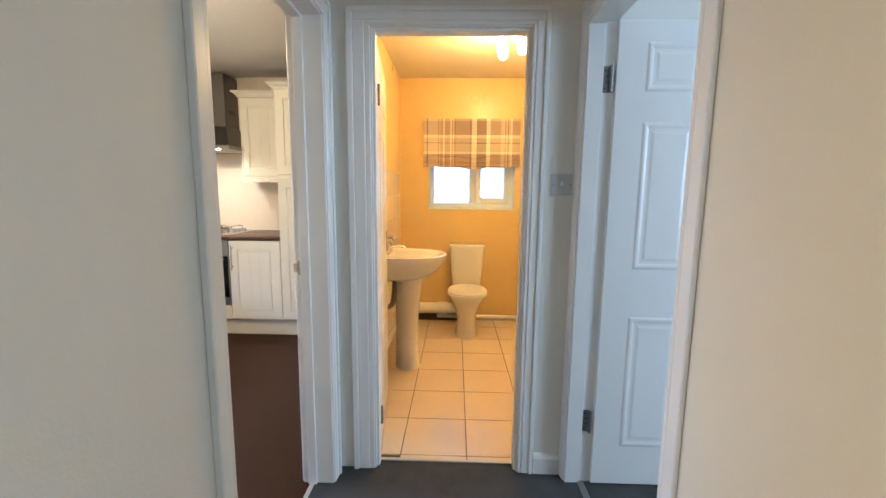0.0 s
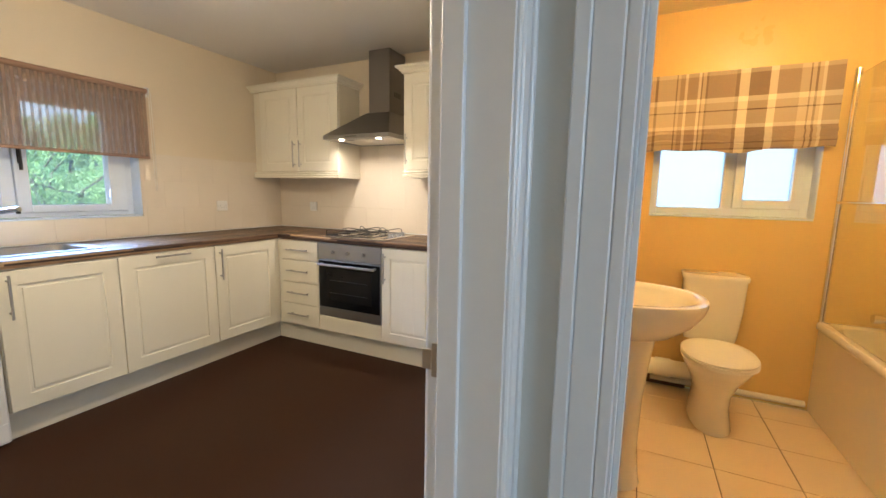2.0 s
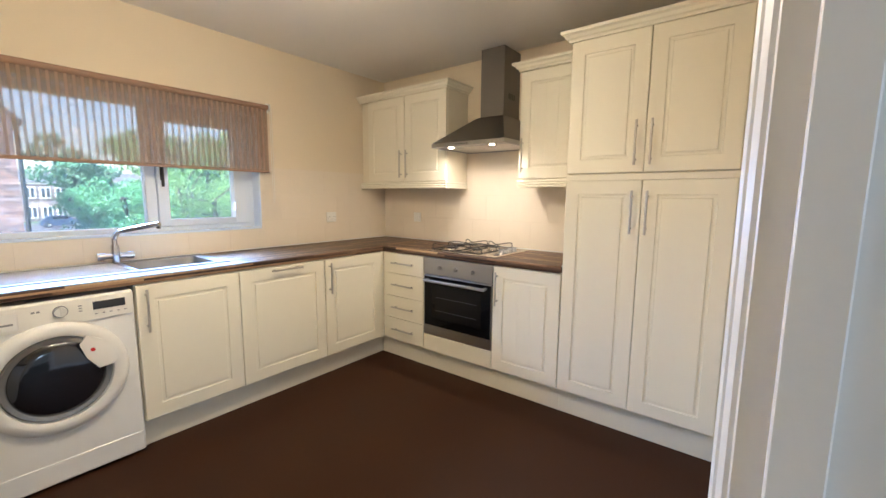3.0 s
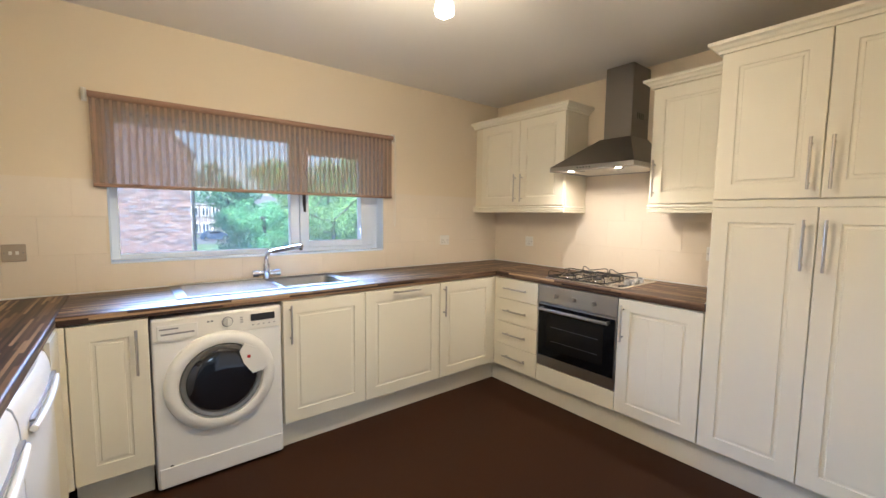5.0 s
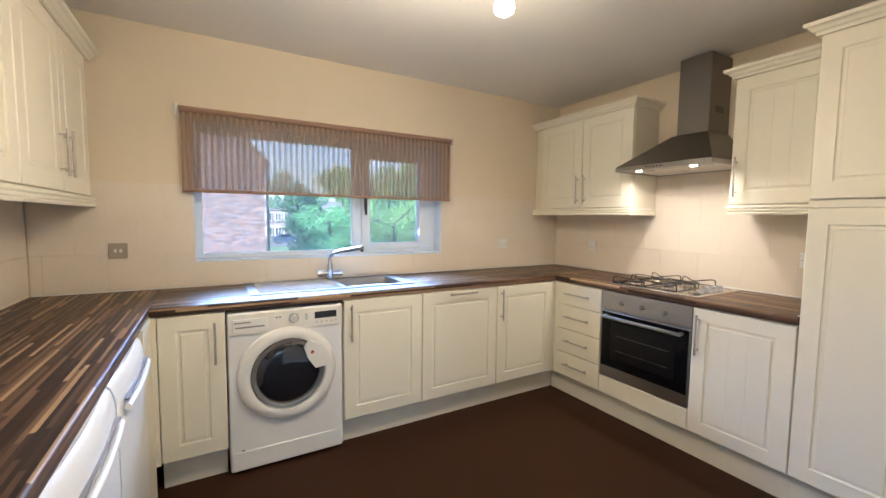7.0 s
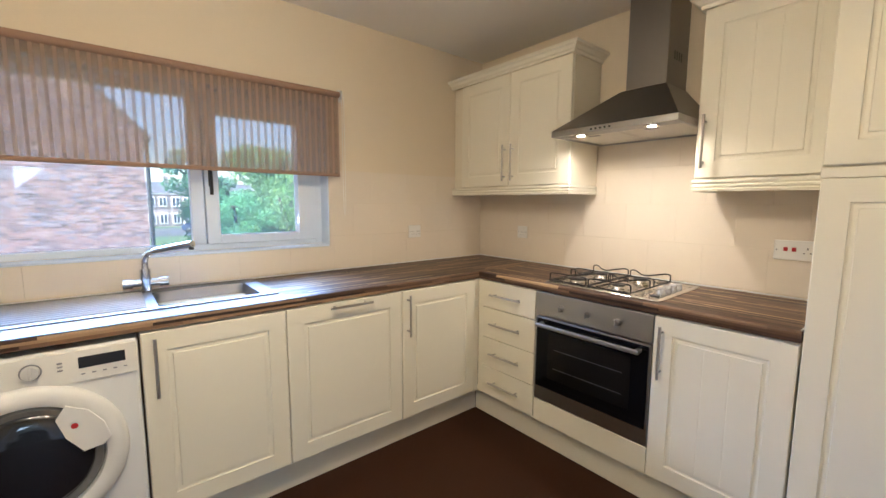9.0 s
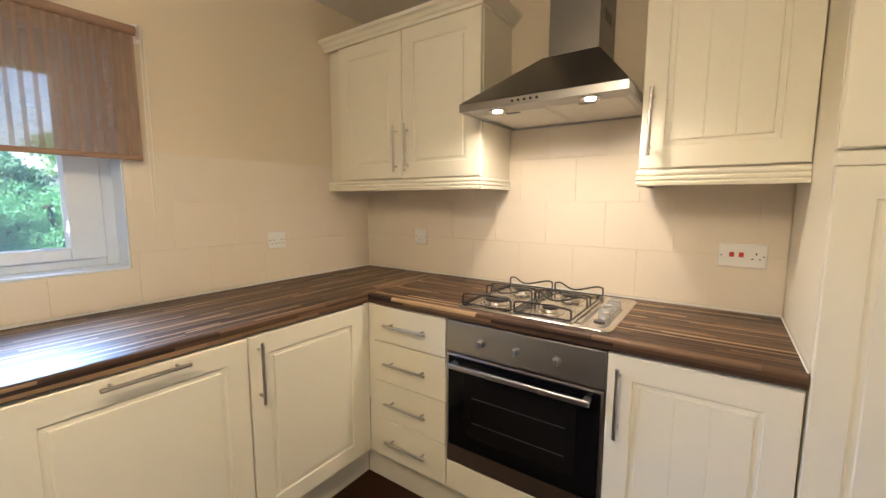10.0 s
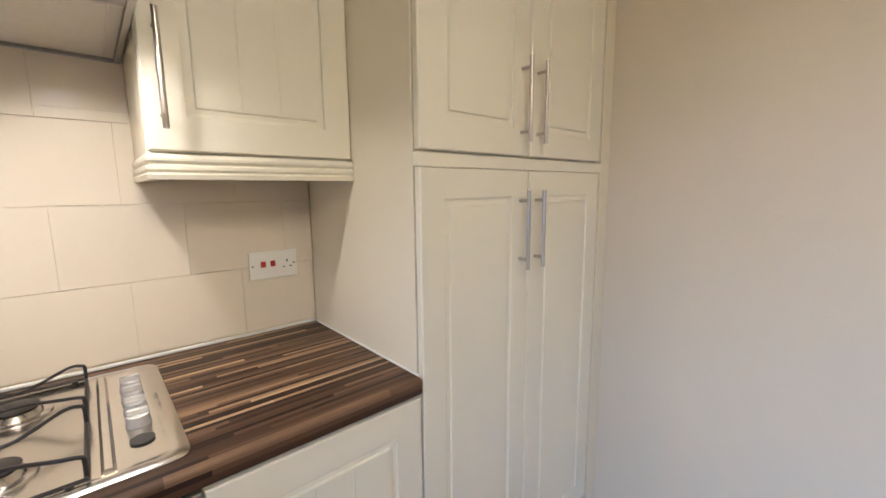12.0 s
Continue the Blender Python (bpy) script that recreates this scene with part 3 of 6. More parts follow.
# hood
hd = thing("cooker_hood", (1.33, -0.25, 1.667), "stainless steel chimney cooker hood with two lit lamps", "cooker hood")
bm = bmesh.new()
X0, X1, Y1 = 1.018, 1.632, -0.50
loft(bm, [[(X0, -0.003, 1.697), (X1, -0.003, 1.697), (X1, Y1, 1.697), (X0, Y1, 1.697)],
          [(1.255, -0.003, 1.895), (1.475, -0.003, 1.895), (1.475, -0.25, 1.895), (1.255, -0.25, 1.895)]])
part("canopy", bm, STEEL_H, hd, "dark brushed steel pyramid canopy")
bm = bmesh.new()
box(bm, X0, X1, Y1, Y1 + 0.012, 1.667, 1.696, 0.001)
box(bm, X0, X0 + 0.012, Y1 + 0.012, -0.003, 1.667, 1.696, 0.001)
box(bm, X1 - 0.012, X1, Y1 + 0.012, -0.003, 1.667, 1.696, 0.001)
box(bm, X0 + 0.012, X1 - 0.012, -0.015, -0.003, 1.667, 1.696, 0.001)
part("rim", bm, STEEL, hd, "brushed steel rim")
part("lamp_panel", cube(X0 + 0.012, X1 - 0.012, -0.488, -0.385, 1.673, 1.69), STEEL, hd)
part("tray", cube(X0 + 0.013, X1 - 0.013, -0.384, -0.016, 1.6745, 1.676), surface("pale_hood_tray", (0.62, 0.58, 0.52), 0.4, 0.3), hd, "pale metal tray between the filters")
for a, b in ((1.05, 1.318), (1.338, 1.60)):
    f = part("filter", cube(a, b, -0.38, -0.03, 1.672, 1.682, bevel=0.003), surface("filter_mesh", (0.72, 0.68, 0.6), 0.5, 0.3, 0.1, 60, 400, 0.4), hd, "pale metal grease filter")
    part("latch", cube((a + b) / 2 - 0.028, (a + b) / 2 + 0.028, -0.37, -0.352, 1.669, 1.6725, bevel=0.001), GREYP, f)
part("chimney", cube(1.275, 1.47, -0.24, -0.003, 1.896, 2.375, bevel=0.0015), STEEL_H, hd, "tall square steel chimney")
bm = bmesh.new()
for k in range(4):
    box(bm, 1.469, 1.472, -0.17 + k * 0.026, -0.158 + k * 0.026, 2.02, 2.06)
part("vent", bm, DARK, hd)
for k in range(5):
    part("button", rod(bmesh.new(), (1.245 + 0.023 * k, -0.4995, 1.682), (1.245 + 0.023 * k, -0.504, 1.682), 0.0048, seg=14), DARK, hd, smooth=40)
for x in (1.152, 1.50):
    l = part("lamp", rod(bmesh.new(), (x, -0.435, 1.6725), (x, -0.435, 1.667), 0.034, seg=24), CHROME, hd, "lit round halogen lamp", smooth=40)
    part("bulb", rod(bmesh.new(), (x, -0.435, 1.6668), (x, -0.435, 1.664), 0.018, seg=24), glow("hood_bulb", (1, 0.80, 0.55), 10), l, smooth=40)
    lamp("hood_light", "AREA", 0.80, (1.0, 0.85, 0.70), look((x, -0.435, 1.662), (x, -0.42, 0.9)), 0.035, 0.035).data.spread = radians(160)

# kitchen lamps
KL = thing("ceiling_spot_bar", (1.55, -2.1, CEILING), "copper ceiling light bar with lit frosted bulbs", "ceiling light")
part("bar", cube(1.515, 1.585, -2.55, -1.86, CEILING - 0.03, CEILING - 0.001, bevel=0.004, seg=2), COPPER, KL)
for y in (-1.9, -2.2, -2.5):
    bm = bmesh.new()
    rod(bm, (1.55, y, CEILING - 0.03), (1.55, y, 2.27), 0.008, seg=10)
    rod(bm, (1.55, y, 2.27), (1.55, y, 2.195), 0.019, 0.023, seg=20)
    a = part("holder", bm, COPPER, KL, "copper bulb holder", smooth=40)
    bm = bmesh.new()
    prof = [(0.022, 2.196), (0.034, 2.18), (0.040, 2.155), (0.036, 2.14), (0.012, 2.125), (0.002, 2.122)]
    loft(bm, [oval(1.55, y, z, r, r, 20) for r, z in prof])
    part("bulb", bm, glow("kitchen_bulb", (1, 0.82, 0.58), 6), KL, "lit frosted bulb", smooth=60)
    lamp("kitchen_light", "SPOT", 2.3, WARM, look((1.55, y, 2.11), (1.55, y + 0.02, 0.0)), angle=radians(168), blend=0.35, radius=0.025)
    lamp("kitchen_glow", "POINT", 3.0, WARM, Matrix.Translation((1.55, y, 2.08)), radius=0.03)

# bathroom lamps
BL = thing("bathroom_spot_lights", (3.98, -1.19, CEILING), "ceiling light with frosted glass shades, lit", "ceiling light")
part("plate", rod(bmesh.new(), (3.98, -1.19, CEILING - 0.02), (3.98, -1.19, CEILING - 0.001), 0.06, seg=28), CHROME, BL, smooth=40)
for dx, dy in ((-0.055, 0.02), (0.09, 0.05), (-0.03, 0.16)):
    x, y = 3.98 + dx, -1.19 + dy
    part("arm", rod(bmesh.new(), (3.98, -1.19, CEILING - 0.02), (x, y, CEILING - 0.05), 0.006, seg=8), CHROME, BL, smooth=40)
    bm = bmesh.new()
    loft(bm, [oval(x, y, z, r, r, 20) for r, z in ((0.02, 2.345), (0.034, 2.33), (0.037, 2.29), (0.03, 2.255), (0.01, 2.24))])
    part("shade", bm, glow("bathroom_bulb", (1, 0.72, 0.42), 4), BL, "lit frosted glass shade", smooth=60)
lamp("bathroom_light", "POINT", 9.5, AMBER, Matrix.Translation((3.95, -1.15, 2.18)), radius=0.06)

# ---- kitchen window and blind ----
def frame_bars(name, bars, material, parent, label=""):
    """A frame in one mesh, out of bars that butt end to end."""
    bm = bmesh.new()
    for b in bars:
        box(bm, *b, bevel=0.004, seg=2)
    return part(name, bm, material, parent, label)


y0, y1, z0, z1 = WIN
win = tagged(new("window_1"), "white plastic double window, left light fixed and right light hinged", "", "", "structure")
win.location = (-0.13, (y0 + y1) / 2, z0)
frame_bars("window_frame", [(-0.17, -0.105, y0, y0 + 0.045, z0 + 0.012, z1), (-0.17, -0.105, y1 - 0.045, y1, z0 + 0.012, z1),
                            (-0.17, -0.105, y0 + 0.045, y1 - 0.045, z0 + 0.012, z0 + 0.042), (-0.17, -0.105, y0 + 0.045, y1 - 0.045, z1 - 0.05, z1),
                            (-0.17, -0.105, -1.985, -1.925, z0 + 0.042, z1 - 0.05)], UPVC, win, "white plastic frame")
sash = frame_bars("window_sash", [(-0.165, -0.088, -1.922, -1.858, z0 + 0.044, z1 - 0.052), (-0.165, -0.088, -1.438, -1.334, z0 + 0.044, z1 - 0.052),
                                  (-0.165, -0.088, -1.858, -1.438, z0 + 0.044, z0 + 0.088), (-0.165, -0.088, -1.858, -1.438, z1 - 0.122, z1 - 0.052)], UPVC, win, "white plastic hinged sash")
bm = bmesh.new()
box(bm, -0.088, -0.078, -1.905, -1.885, 1.40, 1.50, 0.003)
box(bm, -0.078, -0.062, -1.902, -1.888, 1.44, 1.49, 0.003)
box(bm, -0.076, -0.064, -1.903, -1.887, 1.36, 1.45, 0.003)
part("handle", bm, DARK, sash, "dark window handle")
for a, b, c, d in ((y0 + 0.045, -1.985, z0 + 0.042, z1 - 0.05), (-1.858, -1.438, z0 + 0.088, z1 - 0.122)):
    p = part("pane", cube(-0.142, -0.138, a, b, c, d), GLASS, win, "clear glass")
    p.visible_shadow = False
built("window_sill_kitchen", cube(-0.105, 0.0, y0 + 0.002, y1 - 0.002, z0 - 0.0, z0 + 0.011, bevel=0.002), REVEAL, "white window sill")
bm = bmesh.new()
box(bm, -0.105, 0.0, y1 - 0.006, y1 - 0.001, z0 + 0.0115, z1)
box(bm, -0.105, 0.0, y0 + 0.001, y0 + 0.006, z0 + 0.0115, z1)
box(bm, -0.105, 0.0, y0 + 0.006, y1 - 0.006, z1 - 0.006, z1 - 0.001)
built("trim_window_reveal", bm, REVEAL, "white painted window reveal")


def sheer(name):
    m, t, p = nodes_of(name)
    sep, c = node(t, "SeparateXYZ"), node(t, "TexCoord")
    link(t, c.outputs["Object"], sep.inputs[0])

    def calc(op, a, b=0.0):
        n = t.nodes.new("ShaderNodeMath")
        n.operation = op
        for sock, v in zip(n.inputs, (a, b)):
            if isinstance(v, bpy.types.NodeSocket):
                link(t, v, sock)
            else:
                sock.default_value = v
        return n.outputs[0]

    y = sep.outputs[1]
    wave = calc("SINE", calc("MULTIPLY", y, 2 * math.pi / 0.0345))
    step = node(t, "MapRange")
    step.inputs["From Min"].default_value, step.inputs["From Max"].default_value = 0.25, 0.7
    step.inputs["To Min"].default_value, step.inputs["To Max"].default_value = 0.55, 0.33
    link(t, wave, step.inputs[0])
    weave = node(t, "TexNoise", Scale=1.0, Detail=2.0)
    link(t, coords(t, (10, 40, 700)), weave.inputs["Vector"])
    f = calc("MULTIPLY", step.outputs[0], calc("ADD", calc("MULTIPLY", weave.outputs[0], 0.3), 0.85))
    col = mixed(t, weave.outputs[0], (0.46, 0.34, 0.25), (0.56, 0.42, 0.32))
    dif, tr, clear = node(t, "BsdfDiffuse"), node(t, "BsdfTranslucent"), node(t, "BsdfTransparent")
    link(t, col, dif.inputs[0])
    link(t, col, tr.inputs[0])
    clear.inputs[0].default_value = (0.95, 0.94, 0.97, 1)
    a, b = node(t, "MixShader"), node(t, "MixShader")
    a.inputs[0].default_value = 0.5
    link(t, dif.outputs[0], a.inputs[1])
    link(t, tr.outputs[0], a.inputs[2])
    link(t, f, b.inputs[0])
    link(t, a.outputs[0], b.inputs[1])
    link(t, clear.outputs[0], b.inputs[2])
    link(t, b.outputs[0], t.nodes["Material Output"].inputs[0])
    return m


blind = thing("roller_blind", (0.035, -2.137, 1.47), "sheer brown roller blind, half lowered over the kitchen window", "window blind")
part("fabric", cube(0.0335, 0.0345, -3.045, -1.228, 1.497, 1.955), sheer("sheer_brown_fabric"), blind)
BROWN = surface("brown_fabric", (0.32, 0.195, 0.13), 0.8, 0, 0.06, 8, 200, 0.1)
part("bottom_bar", cube(0.028, 0.040, -3.045, -1.228, 1.478, 1.497, bevel=0.004, seg=2), BROWN, blind)
part("roller", rod(bmesh.new(), (0.034, -3.05, 1.955), (0.034, -1.222, 1.955), 0.017, seg=20), BROWN, blind, "fabric-covered roller", smooth=40)
for a, b in ((-3.075, -3.052), (-1.220, -1.200)):
    bm = bmesh.new()
    box(bm, 0.001, 0.05, a + 0.008, b - 0.006, 1.93, 1.98, 0.003)
    box(bm, 0.001, 0.012, a, b, 1.92, 1.99, 0.002)
    part("bracket", bm, PLASTIC, blind, "white bracket")
part("cord", tube(bmesh.new(), [(0.04, -1.208, 1.95), (0.038, -1.209, 1.6), (0.036, -1.206, 1.28), (0.036, -1.200, 1.25), (0.036, -1.194, 1.28), (0.038, -1.193, 1.6), (0.04, -1.196, 1.95)], 0.0016, 6), PLASTIC, blind, "thin white pull cord")

# ---- sink and tap ----
sink = thing("kitchen_sink", (0.24, -2.24, 0.91), "stainless steel inset sink with ribbed drainer", "sink")
SX0, SX1, SY0, SY1 = 0.02, 0.465, -2.735, -1.745
BX, BXX, BYY, BYE = 0.115, 0.425, -2.19, -1.81
bm = bmesh.new()
for a, b, c, d in ((SX0, SX1, SY0, SY0 + 0.03), (SX0, SX0 + 0.03, SY0 + 0.03, BYY - 0.02), (SX1 - 0.03, SX1, SY0 + 0.03, BYY - 0.02), (SX0, SX1, BYE, SY1),
                   (SX0, BX, BYY - 0.02, BYE), (BXX, SX1, BYY - 0.02, BYE), (BX, BXX, BYY - 0.02, BYY)):
    box(bm, a, b, c, d, 0.9105, 0.915)
part("rim", bm, STEEL_D, sink)
bm = bmesh.new()
box(bm, SX0 + 0.03, SX1 - 0.03, SY0 + 0.03, BYY - 0.02, 0.9105, 0.9125)
dn = part("drainer", bm, STEEL_D, sink, "ribbed drainer")
for k in range(11):
    bm = bmesh.new()
    x = SX0 + 0.055 + k * 0.0335
    prism(bm, [(x - 0.006, 0.9124), (x - 0.003, 0.919), (x + 0.003, 0.919), (x + 0.006, 0.9124)], "y", SY0 + 0.05, BYY - 0.035)
    part("rib", bm, STEEL_D, dn)

bm = bmesh.new()
cx, cy = (BX + BXX) / 2, (BYY + BYE) / 2
rings = []
for d, z, pw in ((0, 0.9151, 7), (0.004, 0.905, 7), (0.012, 0.80, 7), (0.03, 0.772, 6), (0.06, 0.768, 5)):
    rings.append(oval(cx, cy, z, (BXX - BX) / 2 - d, (BYE - BYY) / 2 - d, 40, pw))
for d, z, pw in ((0.06, 0.766, 5), (0.028, 0.769, 6), (0.010, 0.80, 7), (0.002, 0.905, 7)):
    rings.append(oval(cx, cy, z, (BXX - BX) / 2 - d, (BYE - BYY) / 2 - d, 40, pw))
vs = [[bm.verts.new(p) for p in r] for r in rings[:5]]
for a, b in zip(vs, vs[1:]):
    for k in range(40):
        bm.faces.new((a[k], a[(k + 1) % 40], b[(k + 1) % 40], b[k]))
bm.faces.new(vs[-1])
part("bowl", bm, brushed("bowl_steel", (0.30, 0.29, 0.28), 0.38, (60, 2, 2)), sink, "deep steel bowl", smooth=50)
part("waste", rod(bmesh.new(), (cx, cy, 0.7685), (cx, cy, 0.772), 0.035, seg=24), CHROME, sink, smooth=40)
tap = thing("kitchen_tap", (0.072, -2.205, 0.915), "chrome kitchen mixer tap with angled spout on the sink", "tap")
part("base", rod(rod(bmesh.new(), (0.072, -2.205, 0.9155), (0.072, -2.205, 0.922), 0.026, seg=24), (0.072, -2.205, 0.922), (0.072, -2.205, 1.02), 0.021, seg=24), CHROME, tap, smooth=40)
pts = curve_pts([(0.072, -2.205, 1.02), (0.074, -2.204, 1.06), (0.09, -2.19, 1.09), (0.13, -2.165, 1.105), (0.20, -2.115, 1.122), (0.295, -2.045, 1.142)], 5)
part("spout", tube(bmesh.new(), pts, 0.0145, 14), CHROME, tap, smooth=60)
part("nozzle", rod(bmesh.new(), (0.288, -2.050, 1.136), (0.290, -2.049, 1.116), 0.010, seg=14), DARK, tap, smooth=40)
for s in (-1, 1):
    h = part("handle", rod(bmesh.new(), (0.072, -2.205 + s * 0.017, 0.957), (0.072, -2.205 + s * 0.05, 0.957), 0.016, seg=18), CHROME, tap, smooth=40)
    part("grip", rod(bmesh.new(), (0.072, -2.205 + s * 0.05, 0.957), (0.072, -2.205 + s * 0.085, 0.957), 0.0215, seg=18), CHROME, h, smooth=40)

# ---- washing machine ----
wm = thing("washing_machine", (0.3, -2.56, 0), "white front-loading washing machine with dark round door under the worktop", "washing machine")
WY0, WY1, WF = -2.852, -2.268, 0.592
part("body", cube(0.04, WF, WY0, WY1, 0.012, 0.85, bevel=0.012, seg=3), WHITE, wm)
part("control_panel", cube(WF, WF + 0.008, WY0 + 0.004, WY1 - 0.004, 0.735, 0.842, bevel=0.003, seg=2), surface("warm_white_panel", (0.80, 0.78, 0.72), 0.35), wm, "off-white control panel")
dr_ = part("soap_drawer", cube(WF + 0.008, WF + 0.013, -2.83, -2.665, 0.748, 0.818, bevel=0.003, seg=2), PLASTIC, wm)
part("grip", cube(WF + 0.013, WF + 0.0145, -2.815, -2.68, 0.772, 0.780), GREYP, dr_)
bm = bmesh.new()
box(bm, WF + 0.013, WF + 0.0142, -2.82, -2.745, 0.797, 0.804)
part("logo", bm, GREYP, wm, "plain grey bar of lettering")
bm = rod(bmesh.new(), (WF + 0.008, -2.535, 0.797), (WF + 0.026, -2.535, 0.797), 0.0225, 0.020, seg=28)
box(bm, WF + 0.026, WF + 0.030, -2.538, -2.532, 0.780, 0.814, 0.001)
part("dial", bm, surface("pale_grey_dial", (0.66, 0.65, 0.62), 0.3), wm, "round white programme dial", smooth=40)
part("dial_ring", rod(bmesh.new(), (WF + 0.008, -2.535, 0.797), (WF + 0.0105, -2.535, 0.797), 0.026, seg=28), GREYP, wm, smooth=40)
part("display", cube(WF + 0.008, WF + 0.0105, -2.425, -2.305, 0.782, 0.819, bevel=0.001), DARK, wm, "dark display")
for k in range(5):
    part("button", cube(WF + 0.008, WF + 0.0105, -2.42 + 0.027 * k, -2.41 + 0.027 * k, 0.760, 0.764, bevel=0.0005), GREYP, wm)
bm = bmesh.new()
cy, cz = -2.564, 0.502
rings = []
for x, r in ((WF, 0.252), (WF + 0.012, 0.252), (WF + 0.022, 0.246), (WF + 0.030, 0.228), (WF + 0.033, 0.208), (WF + 0.026, 0.192), (WF + 0.008, 0.188)):
    rings.append([(x, cy + r * math.cos(2 * math.pi * k / 56), cz + r * math.sin(2 * math.pi * k / 56)) for k in range(56)])
loft(bm, rings, True, False)
wd = part("door", bm, PLASTIC, wm, "round white door ring", smooth=40)
bm = bmesh.new()
loft(bm, [[(x, cy + r * math.cos(2 * math.pi * k / 56), cz + r * math.sin(2 * math.pi * k / 56)) for k in range(56)] for x, r in ((WF + 0.010, 0.188), (WF + 0.023, 0.181), (WF + 0.020, 0.164), (WF + 0.012, 0.158))], True, True)
part("inner_ring", bm, surface("grey_door_ring", (0.35, 0.35, 0.33), 0.25, 0.6), wd, "grey inner ring", smooth=40)
bm = bmesh.new()
loft(bm, [[(x, cy + r * math.cos(2 * math.pi * k / 56), cz + r * math.sin(2 * math.pi * k / 56)) for k in range(56)] for x, r in ((WF + 0.0125, 0.163), (WF + 0.022, 0.155), (WF + 0.030, 0.12), (WF + 0.034, 0.06), (WF + 0.035, 0.01))], True, True)
part("glass", bm, surface("dark_door_glass", (0.010, 0.012, 0.018), 0.06, 0, 0.05, 3, 40, 0, coat=0.8), wd, "dark bowed glass", smooth=60)
bm = bmesh.new()
pts = [(cy + 0.075, cz + 0.135), (cy + 0.10, cz + 0.175), (cy + 0.155, cz + 0.145), (cy + 0.19, cz + 0.095), (cy + 0.205, cz + 0.04), (cy + 0.185, cz + 0.018), (cy + 0.135, cz + 0.012), (cy + 0.095, cz + 0.07)]
loft(bm, [[(WF + 0.030, y, z) for y, z in pts], [(WF + 0.041, y, z) for y, z in pts]])
hl = part("handle", bm, PLASTIC, wd, "white grip plate")
part("badge", rod(bmesh.new(), (WF + 0.041, cy + 0.118, cz + 0.105), (WF + 0.0425, cy + 0.118, cz + 0.105), 0.009, seg=18), RED, hl, "small red dot", smooth=40)
for dz in (0.0, 0.012, 0.024):
    part("indicator", cube(WF + 0.008, WF + 0.0095, -2.475, -2.463, 0.783 + dz, 0.788 + dz), GREYP, wm)
for dy in (0.0, 0.016):
    part("indicator", cube(WF + 0.008, WF + 0.0095, -2.625 + dy, -2.614 + dy, 0.806, 0.814), GREYP, wm)
part("kick_panel", cube(WF, WF + 0.004, WY0 + 0.01, WY1 - 0.01, 0.02, 0.118, bevel=0.002), WHITE, wm)
part("filter_catch", cube(WF + 0.0005, WF + 0.003, -2.80, -2.785, 0.121, 0.126), DARK, wm)

# ---- fridges ----
def fridge(x0, x1, label):
    t = thing("undercounter_fridge", ((x0 + x1) / 2, -3.42, 0), label, "fridge", "undercounter fridges")
    part("body", cube(x0, x1, -3.70, -3.205, 0.02, 0.85, bevel=0.006, seg=2), WHITE, t)
    prof = [(-3.203, 0.06), (-3.168, 0.06), (-3.160, 0.08), (-3.158, 0.45), (-3.159, 0.74), (-3.163, 0.80), (-3.172, 0.835), (-3.186, 0.85), (-3.203, 0.852)]
    bm = bmesh.new()
    n = 9
    rings = []
    for i in range(n + 1):
        s = i / n
        x = x0 + 0.002 + (x1 - x0 - 0.004) * s
        bow = 0.016 * (1 - (2 * s - 1) ** 2)
        rings.append([(x, y + (bow if y > -3.2 else 0), z) for y, z in prof])
    loft(bm, rings)
    d = part("door", bm, WHITE, t, "bowed white door", smooth=40)
    bm = bmesh.new()
    pts = [(x0 + 0.05 + (x1 - x0 - 0.1) * k / 8, -3.148 + 0.016 * (1 - (2 * (0.1 + 0.8 * k / 8) - 1) ** 2), 0.755) for k in range(9)]
    tube(bm, pts, 0.010, 10)
    part("handle", bm, PLASTIC, d, "white bowed grip", smooth=60)
    part("groove", cube(x0 + 0.06, x1 - 0.06, -3.152, -3.140, 0.772, 0.779), GREYP, d)
    return t


fridge(0.83, 1.385, "white undercounter fridge with bowed door beside another")
fridge(1.395, 1.95, "white undercounter freezer with bowed door beside the fridge")
solo("filler_panel", cube(0.607, 0.826, -3.178, -3.16, 0.0, 0.866, bevel=0.001), CREAM, "plain cream corner panel beside the fridge", "panel")
solo("corner_post", cube(0.566, 0.6065, -3.178, -3.1415, 0.155, 0.866, bevel=0.001), CREAM, "narrow cream corner post beside the narrow base cabinet", "panel")

# ---- hob ----
hob = thing("gas_hob", (1.33, -0.31, 0.91), "stainless steel four-burner gas hob with black wire pan stands", "hob")
HX0_, HX1_, HY0_, HY1_ = 1.043, 1.628, -0.560, -0.062
HOB = surface("polished_hob_steel", (0.60, 0.57, 0.53), 0.2, 1.0, 0.06, 4, 40, 0.02)
bm = bmesh.new()
rings = []
cx, cy = (HX0_ + HX1_) / 2, (HY0_ + HY1_) / 2
for d, z in ((0, 0.9105), (0, 0.914), (0.006, 0.918), (0.02, 0.919), (0.028, 0.914), (0.04, 0.9135)):
    rings.append(oval(cx, cy, z, (HX1_ - HX0_) / 2 - d, (HY1_ - HY0_) / 2 - d, 48, 22))
loft(bm, rings)
part("plate", bm, HOB, hob, "pressed steel plate", smooth=35)
part("ridge", prism(bmesh.new(), [(1.508, 0.9136), (1.513, 0.922), (1.523, 0.922), (1.528, 0.9136)], "y", -0.525, -0.10), HOB, hob)
